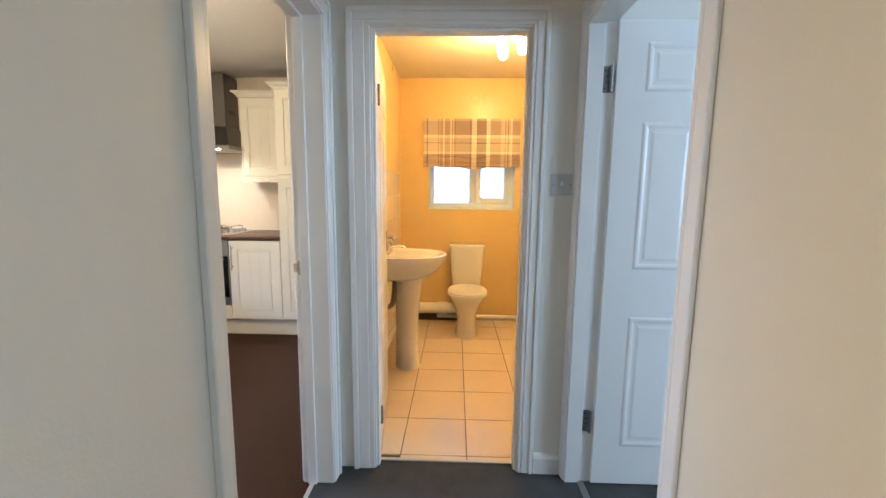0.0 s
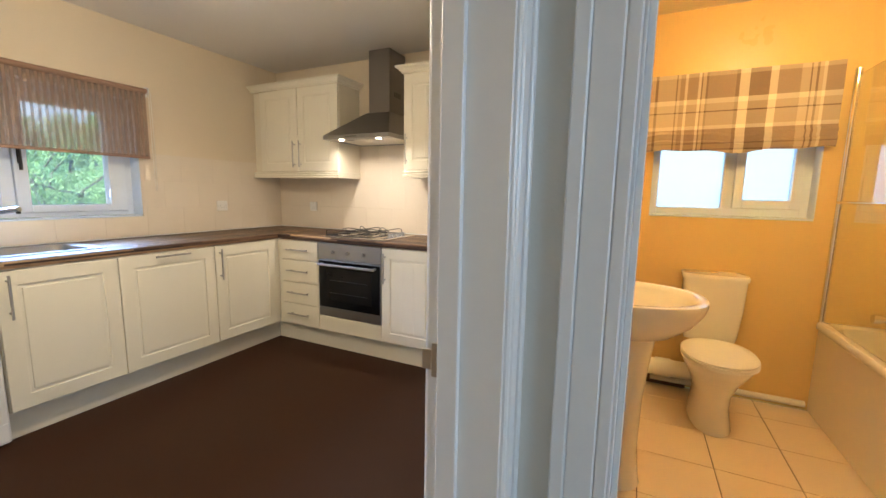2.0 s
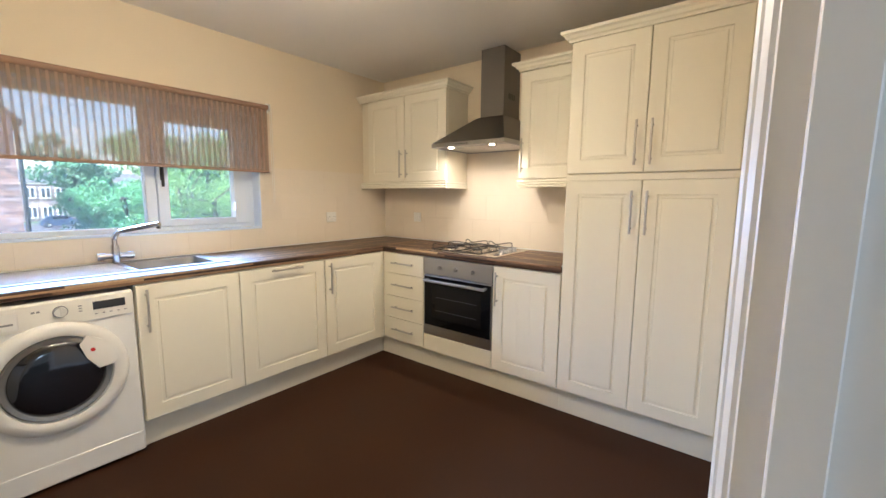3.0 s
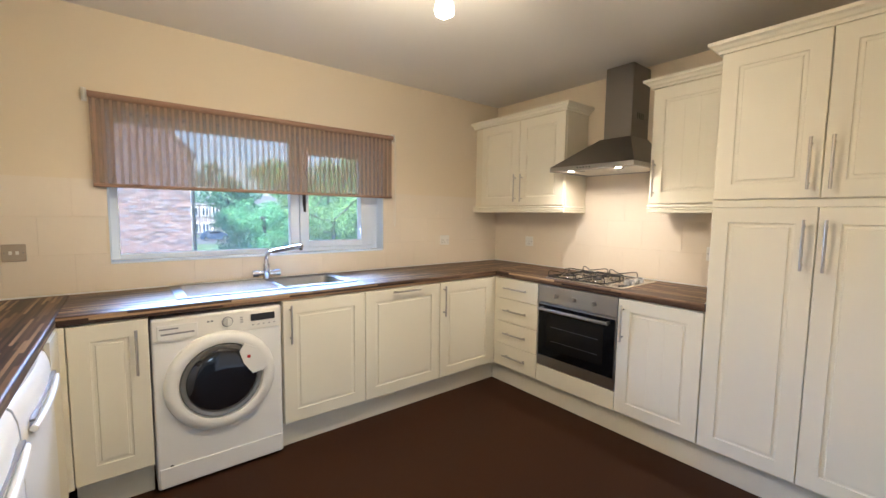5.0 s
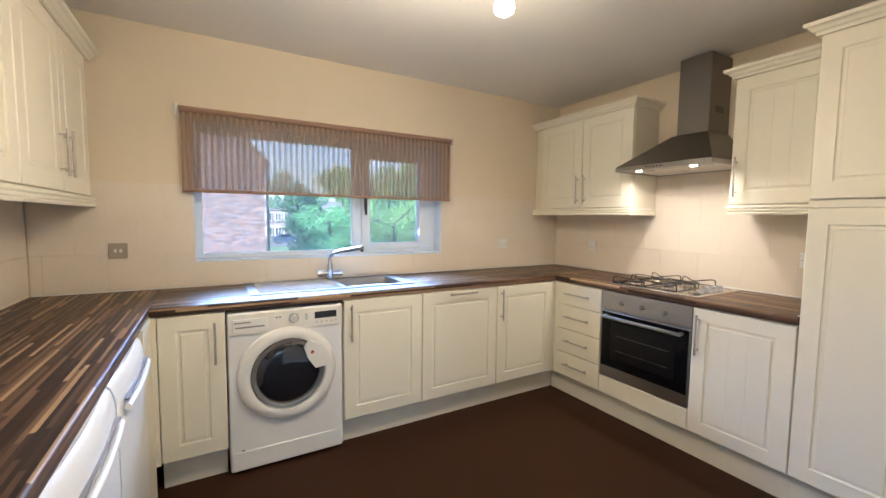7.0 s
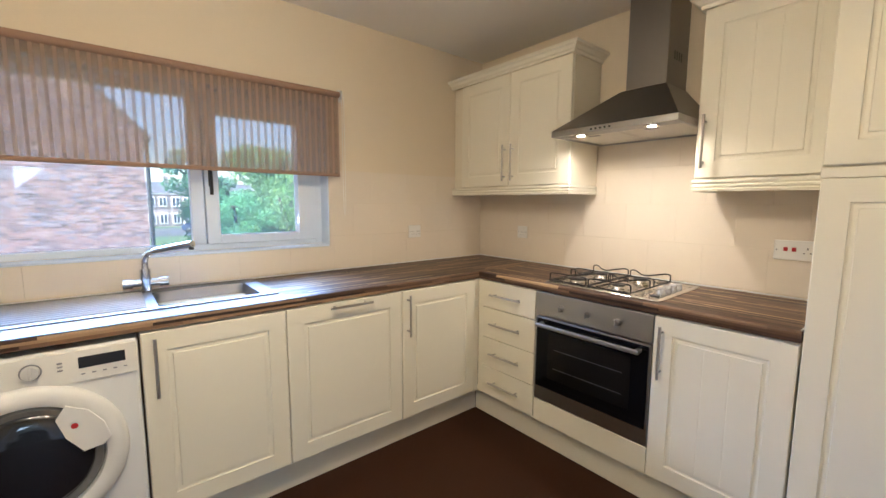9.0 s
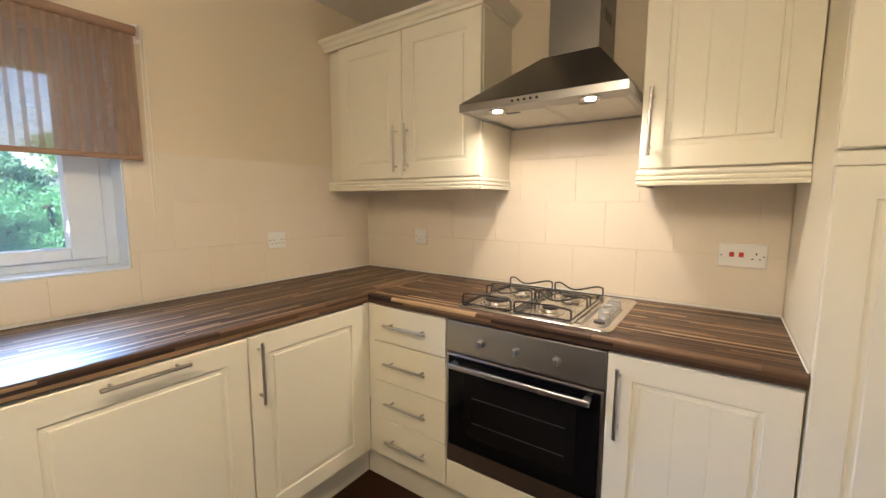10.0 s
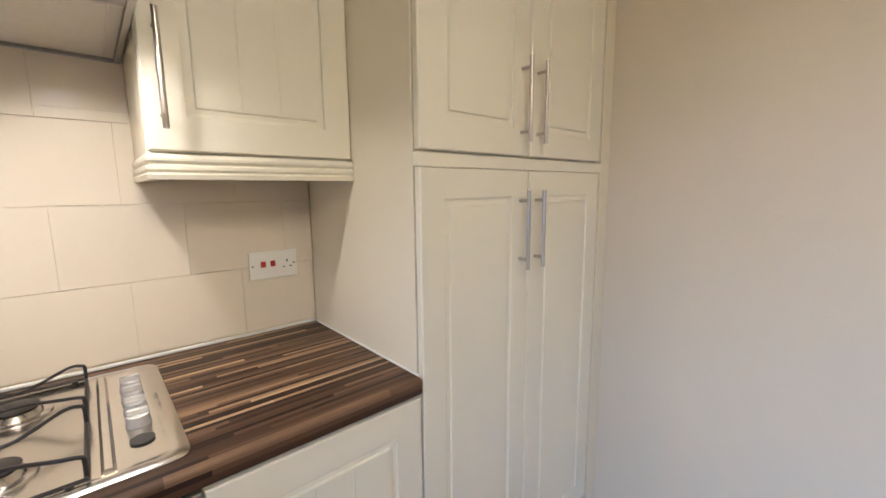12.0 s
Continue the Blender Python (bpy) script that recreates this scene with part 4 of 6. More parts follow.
for x, y, r in ((1.165, -0.43, 0.050), (1.385, -0.43, 0.030), (1.165, -0.19, 0.036), (1.385, -0.19, 0.036)):
    bm = bmesh.new()
    loft(bm, [oval(x, y, z, q, q, 28) for q, z in ((r + 0.02, 0.9137), (r + 0.018, 0.917), (r + 0.006, 0.918), (r + 0.002, 0.928), (r, 0.93))])
    b = part("burner", bm, HOB, hob, "polished burner ring", smooth=40)
    bm = bmesh.new()
    loft(bm, [oval(x, y, z, q, q, 28) for q, z in ((r + 0.001, 0.9302), (r + 0.002, 0.934), (r - 0.004, 0.937), (0.004, 0.938))])
    part("cap", bm, IRON, b, "black burner cap", smooth=40)
for sx0, sx1 in ((1.062, 1.270), (1.284, 1.492)):
    bm = bmesh.new()
    r, zt, zb = 0.0035, 0.958, 0.923
    tube(bm, [(sx0, -0.535, zb), (sx1, -0.535, zb), (sx1, -0.085, zb), (sx0, -0.085, zb), (sx0, -0.535, zb)], r, 8)
    mx = (sx0 + sx1) / 2
    for cyy in (-0.43, -0.19):
        lo, hi = cyy - 0.098, cyy + 0.098
        for e, f in ((lo, lo + 0.06), (hi, hi - 0.06)):
            tube(bm, curve_pts([(sx0, e, zb), (sx0, e, zt - 0.006), (sx0 + 0.006, e, zt), (sx0 + 0.03, e * 0.9 + f * 0.1, zt + 0.002), (mx, f, zt - 0.010), (sx1 - 0.03, e * 0.9 + f * 0.1, zt + 0.002), (sx1 - 0.006, e, zt), (sx1, e, zt - 0.006), (sx1, e, zb)], 4), r, 8)
    for x, y in ((sx0 + 0.02, -0.535), (sx1 - 0.02, -0.535), (sx0 + 0.02, -0.085), (sx1 - 0.02, -0.085)):
        rod(bm, (x, y, 0.9137), (x, y, zb), 0.006, seg=10)
    part("pan_stand", bm, IRON, hob, "black wire pan stand", smooth=50)
for k in range(4):
    y = -0.385 + k * 0.062
    bm = rod(bmesh.new(), (1.567, y, 0.914), (1.567, y, 0.934), 0.021, 0.018, seg=24)
    box(bm, 1.549, 1.585, y - 0.0045, y + 0.0045, 0.934, 0.946, 0.002)
    kn = part("knob", bm, surface("silver_plastic", (0.66, 0.66, 0.66), 0.25, 0.6), hob, "silver control knob", smooth=40)
part("ignition_button", rod(bmesh.new(), (1.567, -0.452, 0.914), (1.567, -0.452, 0.917), 0.019, seg=24), DARK, hob, "flat black button", smooth=40)

# ---- sockets and switches ----
SATIN = surface("grey_switch_plate", (0.52, 0.53, 0.54), 0.4, 0.3, 0.04, 6, 60, 0)


def plate(name, m, w, h, label, category, group, holes=(), rockers=(), reds=(), face=PLASTIC):
    o = m.translation
    t = thing(name, (o.x, o.y, o.z), label, category, group)
    part("plate", turned(cube(-w / 2, w / 2, -h / 2, h / 2, 0.0005, 0.009, bevel=0.003, seg=2), m), face, t, "smooth faceplate")
    for x in (-w / 2 + 0.010, w / 2 - 0.010):
        part("screw", turned(rod(bmesh.new(), (x, 0, 0.009), (x, 0, 0.0098), 0.0032, seg=12), m), GREYP, t, smooth=40)
    for x, y in rockers:
        part("rocker", turned(cube(x - 0.006, x + 0.006, y - 0.009, y + 0.009, 0.009, 0.0125, bevel=0.0015), m), PLASTIC, t, "white rocker")
    for x, y in reds:
        part("red_rocker", turned(cube(x - 0.0075, x + 0.0075, y - 0.009, y + 0.009, 0.009, 0.013, bevel=0.0015), m), RED, t, "red rocker")
    for x, y in holes:
        for dx, dy, a, b in ((0, 0.011, 0.002, 0.004), (-0.011, -0.008, 0.0035, 0.0018), (0.011, -0.008, 0.0035, 0.0018)):
            part("pin_hole", turned(cube(x + dx - a, x + dx + a, y + dy - b, y + dy + b, 0.0088, 0.0094), m), DARK, t)
    return t


TF = 0.0065     # face of the kitchen tiles
plate("cooker_switch", facing((1.960, -TF, 1.125), "S"), 0.147, 0.087, "white cooker control plate with two red rockers and a socket", "wall socket", "", [(0.042, -0.002)], [], [(-0.032, 0.004), (-0.003, 0.004)])
plate("wall_socket", facing((0.446, -TF, 1.120), "S"), 0.086, 0.086, "white single wall socket above the hob worktop", "wall socket", "kitchen wall sockets", [(0, -0.012)], [(0.0, 0.026)])
plate("wall_socket", facing((TF, -0.660, 1.126), "E"), 0.100, 0.086, "white wall socket above the worktop beside the window", "wall socket", "kitchen wall sockets", [(-0.02, -0.01), (0.024, -0.01)], [(0, 0.024)])
plate("wall_switch", facing((TF, -3.357, 1.140), "E"), 0.086, 0.086, "beige metal switch plate above the corner worktop", "wall switch", "", [], [(-0.012, 0.0), (0.012, 0.0)], face=surface("beige_switch_plate", (0.42, 0.36, 0.29), 0.4, 0.2, 0.04, 6, 60, 0))
plate("wall_socket", facing((0.45, KY + TF, 1.145), "N"), 0.146, 0.086, "white double wall socket under the wall cabinets", "wall socket", "kitchen wall sockets", [(-0.036, -0.012), (0.036, -0.012)], [(-0.012, 0.024), (0.012, 0.024)])
plate("light_switch", facing((4.077, HY, 1.333), "S"), 0.09, 0.09, "grey metal single light switch on the hall wall", "light switch", "", [], [(0, 0.004)], face=SATIN)


# ---- doors ----
def panel_door(name, m, w, h, label, t=0.036):
    """A six-panel moulded door: local x from the hinge, y up, z out of the seen face."""
    o = m.translation
    th = thing(name, (o.x, o.y, 0), label, "door")
    th["kind"] = "structure"
    del th["category"]
    part("leaf", turned(cube(0, w, 0.008, h, -t, 0, bevel=0.002), m), GLOSS, th, "white moulded leaf")
    pw = (w - 0.115 * 2 - 0.09) / 2
    for x in (0.115, 0.115 + pw + 0.09):
        for a, b in ((0.19, 0.78), (0.985, 1.58), (1.695, 1.88)):
            bm = bmesh.new()
            rings = [(0.0, 0.0), (0.008, 0.0035), (0.016, 0.0035), (0.026, 0.0008), (0.036, 0.0008), (0.047, 0.003)]
            vs = [[bm.verts.new(p) for p in ((x + d, a + d, z), (x + pw - d, a + d, z), (x + pw - d, b - d, z), (x + d, b - d, z))] for d, z in rings]
            for p, q in zip(vs, vs[1:]):
                for k in range(4):
                    bm.faces.new((p[k], p[(k + 1) % 4], q[(k + 1) % 4], q[k]))
            bm.faces.new(vs[-1])
            part("panel", turned(bm, m), GLOSS, th, "moulded raised panel")
    return th


# side room door, standing open at a right angle
sd = panel_door("door_side_room", facing((4.252, -2.382, 0), "S"), 0.762, 1.96, "white six-panel door, open, lit blue by daylight")
for z in (0.296, 1.745):
    bm = rod(bmesh.new(), (4.236, -2.375, z - 0.05), (4.236, -2.375, z + 0.05), 0.007, seg=12)
    box(bm, 4.200, 4.236, -2.3645, -2.3615, z - 0.05, z + 0.05)
    h = part("hinge", bm, surface("grey_steel_hinge", (0.30, 0.31, 0.32), 0.35, 0.9), sd, "grey steel butt hinge", smooth=40)
    for dz in (-0.035, -0.012, 0.012, 0.035):
        part("screw", rod(bmesh.new(), (4.214 + 0.008 * (1 if dz * dz < 0.0005 else 0), -2.3646, z + dz), (4.214 + 0.008 * (1 if dz * dz < 0.0005 else 0), -2.3656, z + dz), 0.0035, seg=10), DARK, h)

# bathroom door, open past a right angle
md = Matrix.Translation((3.274, -2.206, 0)) @ Matrix.Rotation(radians(6.4), 4, "Z") @ facing((0, 0, 0), "E")
bd = panel_door("door_bathroom", md, 0.655, 1.955, "white six-panel bathroom door, open against the basin wall")
for z in (0.21, 1.72):
    part("hinge", rod(cube(3.2745, 3.277, -2.245, -2.215, z - 0.045, z + 0.045), (3.283, -2.213, z - 0.045), (3.283, -2.213, z + 0.045), 0.006, seg=10), MATS["grey_steel_hinge"], bd, "grey steel butt hinge")
bm = bmesh.new()
box(bm, 0.590, 0.625, 0.94, 1.06, 0.0005, 0.006, 0.002)
rod(bm, (0.608, 1.02, 0.006), (0.608, 1.02, 0.045), 0.009, seg=14)
rod(bm, (0.608, 1.02, 0.045), (0.50, 1.02, 0.045), 0.008, seg=14)
part("handle", turned(bm, md), HANDLE, bd, "satin lever handle", smooth=40)

# strike plate in the kitchen door lining
sp = thing("strike_plate", (3.0, KD1 - 0.008, 0.978), "worn steel latch plate on the kitchen door lining", "latch plate")
bm = bmesh.new()
ZS = 0.978
box(bm, 2.978, 2.990, KD1 - 0.0085, KD1 - 0.0065, ZS - 0.03, ZS + 0.03)
box(bm, 3.002, 3.008, KD1 - 0.0085, KD1 - 0.0065, ZS - 0.03, ZS + 0.03)
box(bm, 2.990, 3.002, KD1 - 0.0085, KD1 - 0.0065, ZS - 0.03, ZS - 0.013)
box(bm, 2.990, 3.002, KD1 - 0.0085, KD1 - 0.0065, ZS + 0.013, ZS + 0.03)
box(bm, 2.960, 2.978, KD1 - 0.0095, KD1 - 0.0065, ZS - 0.018, ZS + 0.018, 0.0008)
part("plate", bm, HANDLE, sp)
part("recess", cube(2.990, 3.002, KD1 - 0.0072, KD1 - 0.0064, ZS - 0.013, ZS + 0.013), DARK, sp, "dark latch recess")

# skirting and thresholds
def skirt(name, profile_at, axis, a, b):
    return built(name, prism(bmesh.new(), profile_at, axis, a, b), GLOSS, "white gloss skirting board")


def skirt_profile(face, s):
    return [(face + s * 0.0015, 0.001), (face + s * 0.015, 0.001), (face + s * 0.015, 0.075), (face + s * 0.011, 0.088), (face + s * 0.006, 0.096), (face + s * 0.0015, 0.1)]


skirt("baseboard_hall_west", skirt_profile(HX0, 1), "y", -6.59, KD0 - 0.072)
skirt("baseboard_hall_east", skirt_profile(HX1, -1), "y", -6.59, ED0 - 0.072)
skirt("baseboard_hall_north", skirt_profile(HY, -1), "x", BD1 + 0.072, HX1 - 0.001)
skirt("baseboard_kitchen_east", skirt_profile(KX, -1), "y", KD1 + 0.072, -0.62)
built("threshold_kitchen", cube(3.0, 3.02, KD0 + 0.007, KD1 - 0.007, 0.0005, 0.006, bevel=0.002), surface("pale_metal_strip", (0.62, 0.60, 0.55), 0.4, 0.5), "pale threshold strip")
built("threshold_bathroom", cube(BD0 + 0.007, BD1 - 0.007, -2.262, -2.244, 0.0005, 0.007, bevel=0.002), MATS["pale_metal_strip"], "pale threshold strip")
built("threshold_side_room", cube(4.195, 4.225, ED0 + 0.007, ED1 - 0.007, 0.0005, 0.006, bevel=0.002), surface("grey_strip", (0.22, 0.22, 0.22), 0.4, 0.5), "grey threshold strip")

# ---- bathroom ----
a0, a1, c0, c1 = BWIN
bw = tagged(new("window_2"), "white plastic bathroom window with obscured glass", "", "", "structure")
bw.location = ((a0 + a1) / 2, 0.12, c0)
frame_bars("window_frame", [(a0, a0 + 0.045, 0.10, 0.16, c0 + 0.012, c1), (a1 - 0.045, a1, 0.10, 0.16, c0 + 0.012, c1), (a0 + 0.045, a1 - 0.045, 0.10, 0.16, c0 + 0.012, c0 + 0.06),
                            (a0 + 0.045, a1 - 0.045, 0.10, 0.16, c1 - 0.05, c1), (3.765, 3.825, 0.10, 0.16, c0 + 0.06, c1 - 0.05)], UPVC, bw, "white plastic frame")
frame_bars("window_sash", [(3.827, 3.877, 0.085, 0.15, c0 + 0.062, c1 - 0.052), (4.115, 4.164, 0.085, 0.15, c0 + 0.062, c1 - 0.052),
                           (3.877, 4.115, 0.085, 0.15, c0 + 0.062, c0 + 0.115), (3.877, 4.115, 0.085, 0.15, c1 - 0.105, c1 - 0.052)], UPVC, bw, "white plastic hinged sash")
OBS = pane("obscured_glass", (0.50, 0.60, 0.72), 0.55)
for x0, x1, z0_, z1_ in ((a0 + 0.045, 3.765, c0 + 0.06, c1 - 0.05), (3.877, 4.115, c0 + 0.115, c1 - 0.105)):
    p = part("pane", cube(x0, x1, 0.128, 0.132, z0_, z1_), OBS, bw, "obscured glass")
    p.visible_shadow = False
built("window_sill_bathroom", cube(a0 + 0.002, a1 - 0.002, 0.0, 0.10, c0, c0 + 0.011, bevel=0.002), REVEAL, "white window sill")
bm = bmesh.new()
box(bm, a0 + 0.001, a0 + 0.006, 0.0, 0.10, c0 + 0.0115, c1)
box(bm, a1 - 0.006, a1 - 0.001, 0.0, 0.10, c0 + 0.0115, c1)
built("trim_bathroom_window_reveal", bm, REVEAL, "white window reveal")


def plaid(name):
    m, t, p = nodes_of(name)
    sep, c = node(t, "SeparateXYZ"), node(t, "TexCoord")
    link(t, c.outputs["Object"], sep.inputs[0])

    def bands(sock, lo, size, stops):
        r = node(t, "MapRange")
        r.inputs["From Min"].default_value, r.inputs["From Max"].default_value = lo, lo + size
        link(t, sock, r.inputs[0])
        ramp = node(t, "ValToRGB")
        ramp.color_ramp.interpolation = "CONSTANT"
        for n, (pos, v) in enumerate(stops):
            e = ramp.color_ramp.elements[0] if n == 0 else ramp.color_ramp.elements[1] if n == 1 else ramp.color_ramp.elements.new(pos)
            e.position, e.color = pos, (*v, 1)
        link(t, r.outputs[0], ramp.inputs[0])
        return ramp.outputs[0]

    L, M, D, W = (0.60, 0.50, 0.38), (0.32, 0.23, 0.17), (0.10, 0.05, 0.03), (0.86, 0.80, 0.70)
    up = bands(sep.outputs[0], -0.467, 0.934, [(0, L), (0.03, D), (0.045, L), (0.15, D), (0.16, L), (0.175, M), (0.20, W), (0.215, M), (0.275, W), (0.29, D), (0.30, L), (0.32, D), (0.33, M),
                                               (0.48, D), (0.50, W), (0.55, D), (0.65, W), (0.69, M), (0.80, L), (0.84, D), (0.85, L), (0.87, D), (0.88, L), (0.90, W), (0.915, M)])
    over = bands(sep.outputs[2], 0.0, 0.5, [(0, L), (0.045, D), (0.065, M), (0.12, D), (0.135, M), (0.30, W), (0.34, L), (0.50, D), (0.515, L), (0.60, W), (0.66, M), (0.92, L), (0.97, D)])
    weave = node(t, "TexNoise", Scale=260.0, Detail=2.0)
    link(t, coords(t), weave.inputs["Vector"])
    col = mixed(t, 0.5, up, over)
    col = mixed(t, 0.12, col, mixed(t, weave.outputs[0], (0.2, 0.15, 0.1), (0.8, 0.7, 0.6)))
    link(t, col, p.inputs["Base Color"])
    p.inputs["Roughness"].default_value = 0.9
    return m


rb = thing("roman_blind", (3.775, -0.05, 1.53), "brown and cream checked roman blind, half lowered over the bathroom window", "window blind")
bm = bmesh.new()
rows_ = [(2.015, -0.045), (1.95, -0.047), (1.85, -0.05), (1.75, -0.05), (1.66, -0.048), (1.645, -0.062), (1.61, -0.052), (1.60, -0.066), (1.565, -0.056), (1.548, -0.05)]
N = 24
grid = []
for front in (0, 1):
    g = []
    for z, y in rows_:
        row = []
        for k in range(N + 1):
            s = k / N
            x = 3.308 + 0.934 * s
            sag = (0.010 * math.sin(s * 9.0) + 0.006 * math.sin(s * 21.0)) * (1 if z < 1.67 else 0)
            row.append(bm.verts.new((x, y + 0.004 * front + 0.002 * math.sin(s * 17 + z * 9), z + sag)))
        g.append(row)
    grid.append(g)
for g in grid:
    for a, b in zip(g, g[1:]):
        for k in range(N):
            bm.faces.new((a[k], a[k + 1], b[k + 1], b[k]))
for i in range(len(rows_) - 1):
    for k in (0, N):
        bm.faces.new((grid[0][i][k], grid[0][i + 1][k], grid[1][i + 1][k], grid[1][i][k]))
for i in (0, len(rows_) - 1):
    for k in range(N):
        bm.faces.new((grid[0][i][k], grid[0][i][k + 1], grid[1][i][k + 1], grid[1][i][k]))
part("fabric", bm, plaid("checked_fabric"), rb, "checked fabric with soft folds")
part("headrail", cube(3.31, 4.24, -0.040, -0.002, 1.985, 2.012, bevel=0.002), PLASTIC, rb)

# basin
bs = thing("pedestal_basin", (3.30, -1.16, 0), "white ceramic pedestal basin on the tiled bathroom wall", "wash basin")
bm = bmesh.new()
CX = 3.30
rings = []
def dring(x1, ry, z, n=40, x0=3.073, cyb=-1.15):
    """A basin outline: flat at the wall, round in front."""
    out = []
    for k in range(n):
        a = -math.pi / 2 + math.pi * k / (n - 1)
        out.append((x0 + (x1 - x0) * (abs(math.cos(a)) ** 0.75), cyb + ry * math.copysign(abs(math.sin(a)) ** 0.8, math.sin(a)), z))
    return out
outer = [dring(3.36, 0.10, 0.665), dring(3.45, 0.19, 0.70), dring(3.525, 0.245, 0.76), dring(3.56, 0.268, 0.815), dring(3.568, 0.275, 0.845), dring(3.566, 0.274, 0.858), dring(3.555, 0.265, 0.862)]
inner = [[(3.16 + (p[0] - 3.073) * q, -1.15 + (p[1] + 1.15) * w, z) for p in dring(3.555, 0.265, 0)] for q, w, z in ((0.77, 0.88, 0.860), (0.73, 0.84, 0.84), (0.62, 0.72, 0.78), (0.42, 0.5, 0.735), (0.12, 0.15, 0.722))]
loft(bm, outer + inner)
part("bowl", bm, CERAMIC, bs, smooth=60)
bm = bmesh.new()
loft(bm, [[(3.195 + (0.5 + 0.5 * math.cos(a)) * wx - 0.0, -1.15 + ry * math.sin(a), z) for a in [2 * math.pi * k / 32 for k in range(32)]] for z, wx, ry in ((0.001, 0.185, 0.105), (0.02, 0.18, 0.10), (0.15, 0.165, 0.088), (0.40, 0.17, 0.082), (0.60, 0.19, 0.085), (0.70, 0.205, 0.10))])
part("pedestal", bm, CERAMIC, bs, smooth=60)
bt = thing("basin_tap", (3.14, -1.15, 0.862), "chrome lever mixer tap on the basin", "tap")
bm = rod(bmesh.new(), (3.14, -1.15, 0.8625), (3.145, -1.15, 0.935), 0.021, 0.019, seg=20)
part("body", bm, CHROME, bt, smooth=40)
part("spout", tube(bmesh.new(), [(3.15, -1.15, 0.905), (3.20, -1.15, 0.918), (3.255, -1.15, 0.915), (3.268, -1.15, 0.900)], 0.0115, 12), CHROME, bt, smooth=50)
part("lever", tube(bmesh.new(), [(3.14, -1.15, 0.935), (3.145, -1.15, 0.955), (3.20, -1.15, 0.972)], 0.008, 10), CHROME, bt, smooth=50)
wp = thing("waste_pipe", (3.12, -1.22, 0.2), "dark grey waste pipe under the basin", "pipe")
part("pipe", tube(bmesh.new(), curve_pts([(3.19, -1.15, 0.66), (3.19, -1.24, 0.52), (3.165, -1.28, 0.49), (3.13, -1.30, 0.48), (3.12, -1.30, 0.42), (3.12, -1.30, 0.30), (3.115, -1.295, 0.27), (3.072, -1.29, 0.26)], 4), 0.019, 12), surface("grey_waste_pipe", (0.16, 0.14, 0.12), 0.5), wp, smooth=50)
mir = thing("wall_mirror", (3.08, -1.05, 1.3), "frameless bathroom mirror with cut corners on the wall", "mirror")
bm = bmesh.new()
pts = [(-1.22, 1.36), (-1.17, 1.31), (-0.93, 1.31), (-0.885, 1.36), (-0.885, 1.66), (-0.93, 1.71), (-1.17, 1.71), (-1.22, 1.66)]
loft(bm, [[(3.0795, y, z) for y, z in pts], [(3.0845, y, z) for y, z in pts]])
part("glass", bm, surface("mirror_glass", (0.9, 0.9, 0.9), 0.02, 1.0, 0, 3, 40, 0), mir, "silvered glass")

# toilet
wc = thing("toilet", (3.745, -0.4, 0), "white close-coupled ceramic toilet with lid down", "toilet")
bm = bmesh.new()
rings = []
for z, rx, yb, yf in ((0.001, 0.104, -0.12, -0.59), (0.03, 0.100, -0.12, -0.585), (0.12, 0.088, -0.12, -0.56), (0.20, 0.095, -0.12, -0.565), (0.28, 0.125, -0.12, -0.60), (0.34, 0.155, -0.12, -0.655), (0.385, 0.172, -0.13, -0.685), (0.395, 0.172, -0.13, -0.685)):
    cyw, ryw = (yb + yf) / 2, (yb - yf) / 2
    rings.append(oval(3.745, cyw, z, rx, ryw, 36, 2.3))
loft(bm, rings)
part("pan", bm, CERAMIC, wc, smooth=60)
bm = bmesh.new()
loft(bm, [oval(3.745, cyw, z, rx, ry, 36, 2.2) for z, rx, ry, cyw in ((0.397, 0.172, 0.215, -0.475), (0.400, 0.178, 0.22, -0.475), (0.416, 0.178, 0.22, -0.475), (0.420, 0.172, 0.214, -0.475))])
part("seat", bm, PLASTIC, wc, smooth=50)
bm = bmesh.new()
loft(bm, [oval(3.745, -0.475, z, rx, ry, 36, 2.2) for z, rx, ry in ((0.4215, 0.174, 0.216), (0.43, 0.177, 0.219), (0.438, 0.170, 0.21), (0.442, 0.12, 0.16))])
part("lid", bm, PLASTIC, wc, smooth=50)
bm = bmesh.new()
loft(bm, [oval(3.745, -0.095, z, rx, ry, 36, 7) for z, rx, ry in ((0.396, 0.135, 0.075), (0.43, 0.142, 0.08), (0.60, 0.158, 0.088), (0.775, 0.165, 0.09))])
part("cistern", bm, CERAMIC, wc, smooth=50)
bm = bmesh.new()
loft(bm, [oval(3.745, -0.097, z, rx, ry, 36, 7) for z, rx, ry in ((0.7755, 0.172, 0.094), (0.798, 0.174, 0.095), (0.806, 0.168, 0.09))])
cl = part("cistern_lid", bm, CERAMIC, wc, smooth=50)
part("flush_button", rod(bmesh.new(), (3.745, -0.097, 0.806), (3.745, -0.097, 0.812), 0.02, seg=20), CHROME, cl, smooth=40)
sp_ = thing("soil_pipe", (3.4, -0.1, 0.08), "white plastic soil pipe along the wall behind the toilet", "pipe")
bm = rod(bmesh.new(), (3.073, -0.085, 0.145), (3.70, -0.085, 0.145), 0.055, seg=24)
part("pipe", bm, PLASTIC, sp_, smooth=40)
part("collar", rod(bmesh.new(), (3.47, -0.085, 0.145), (3.56, -0.085, 0.145), 0.062, seg=24), PLASTIC, sp_, smooth=40)
pb = thing("pipe_board", (3.4, -0.05, 0), "dark brown skirting strip under the soil pipe", "skirting strip")
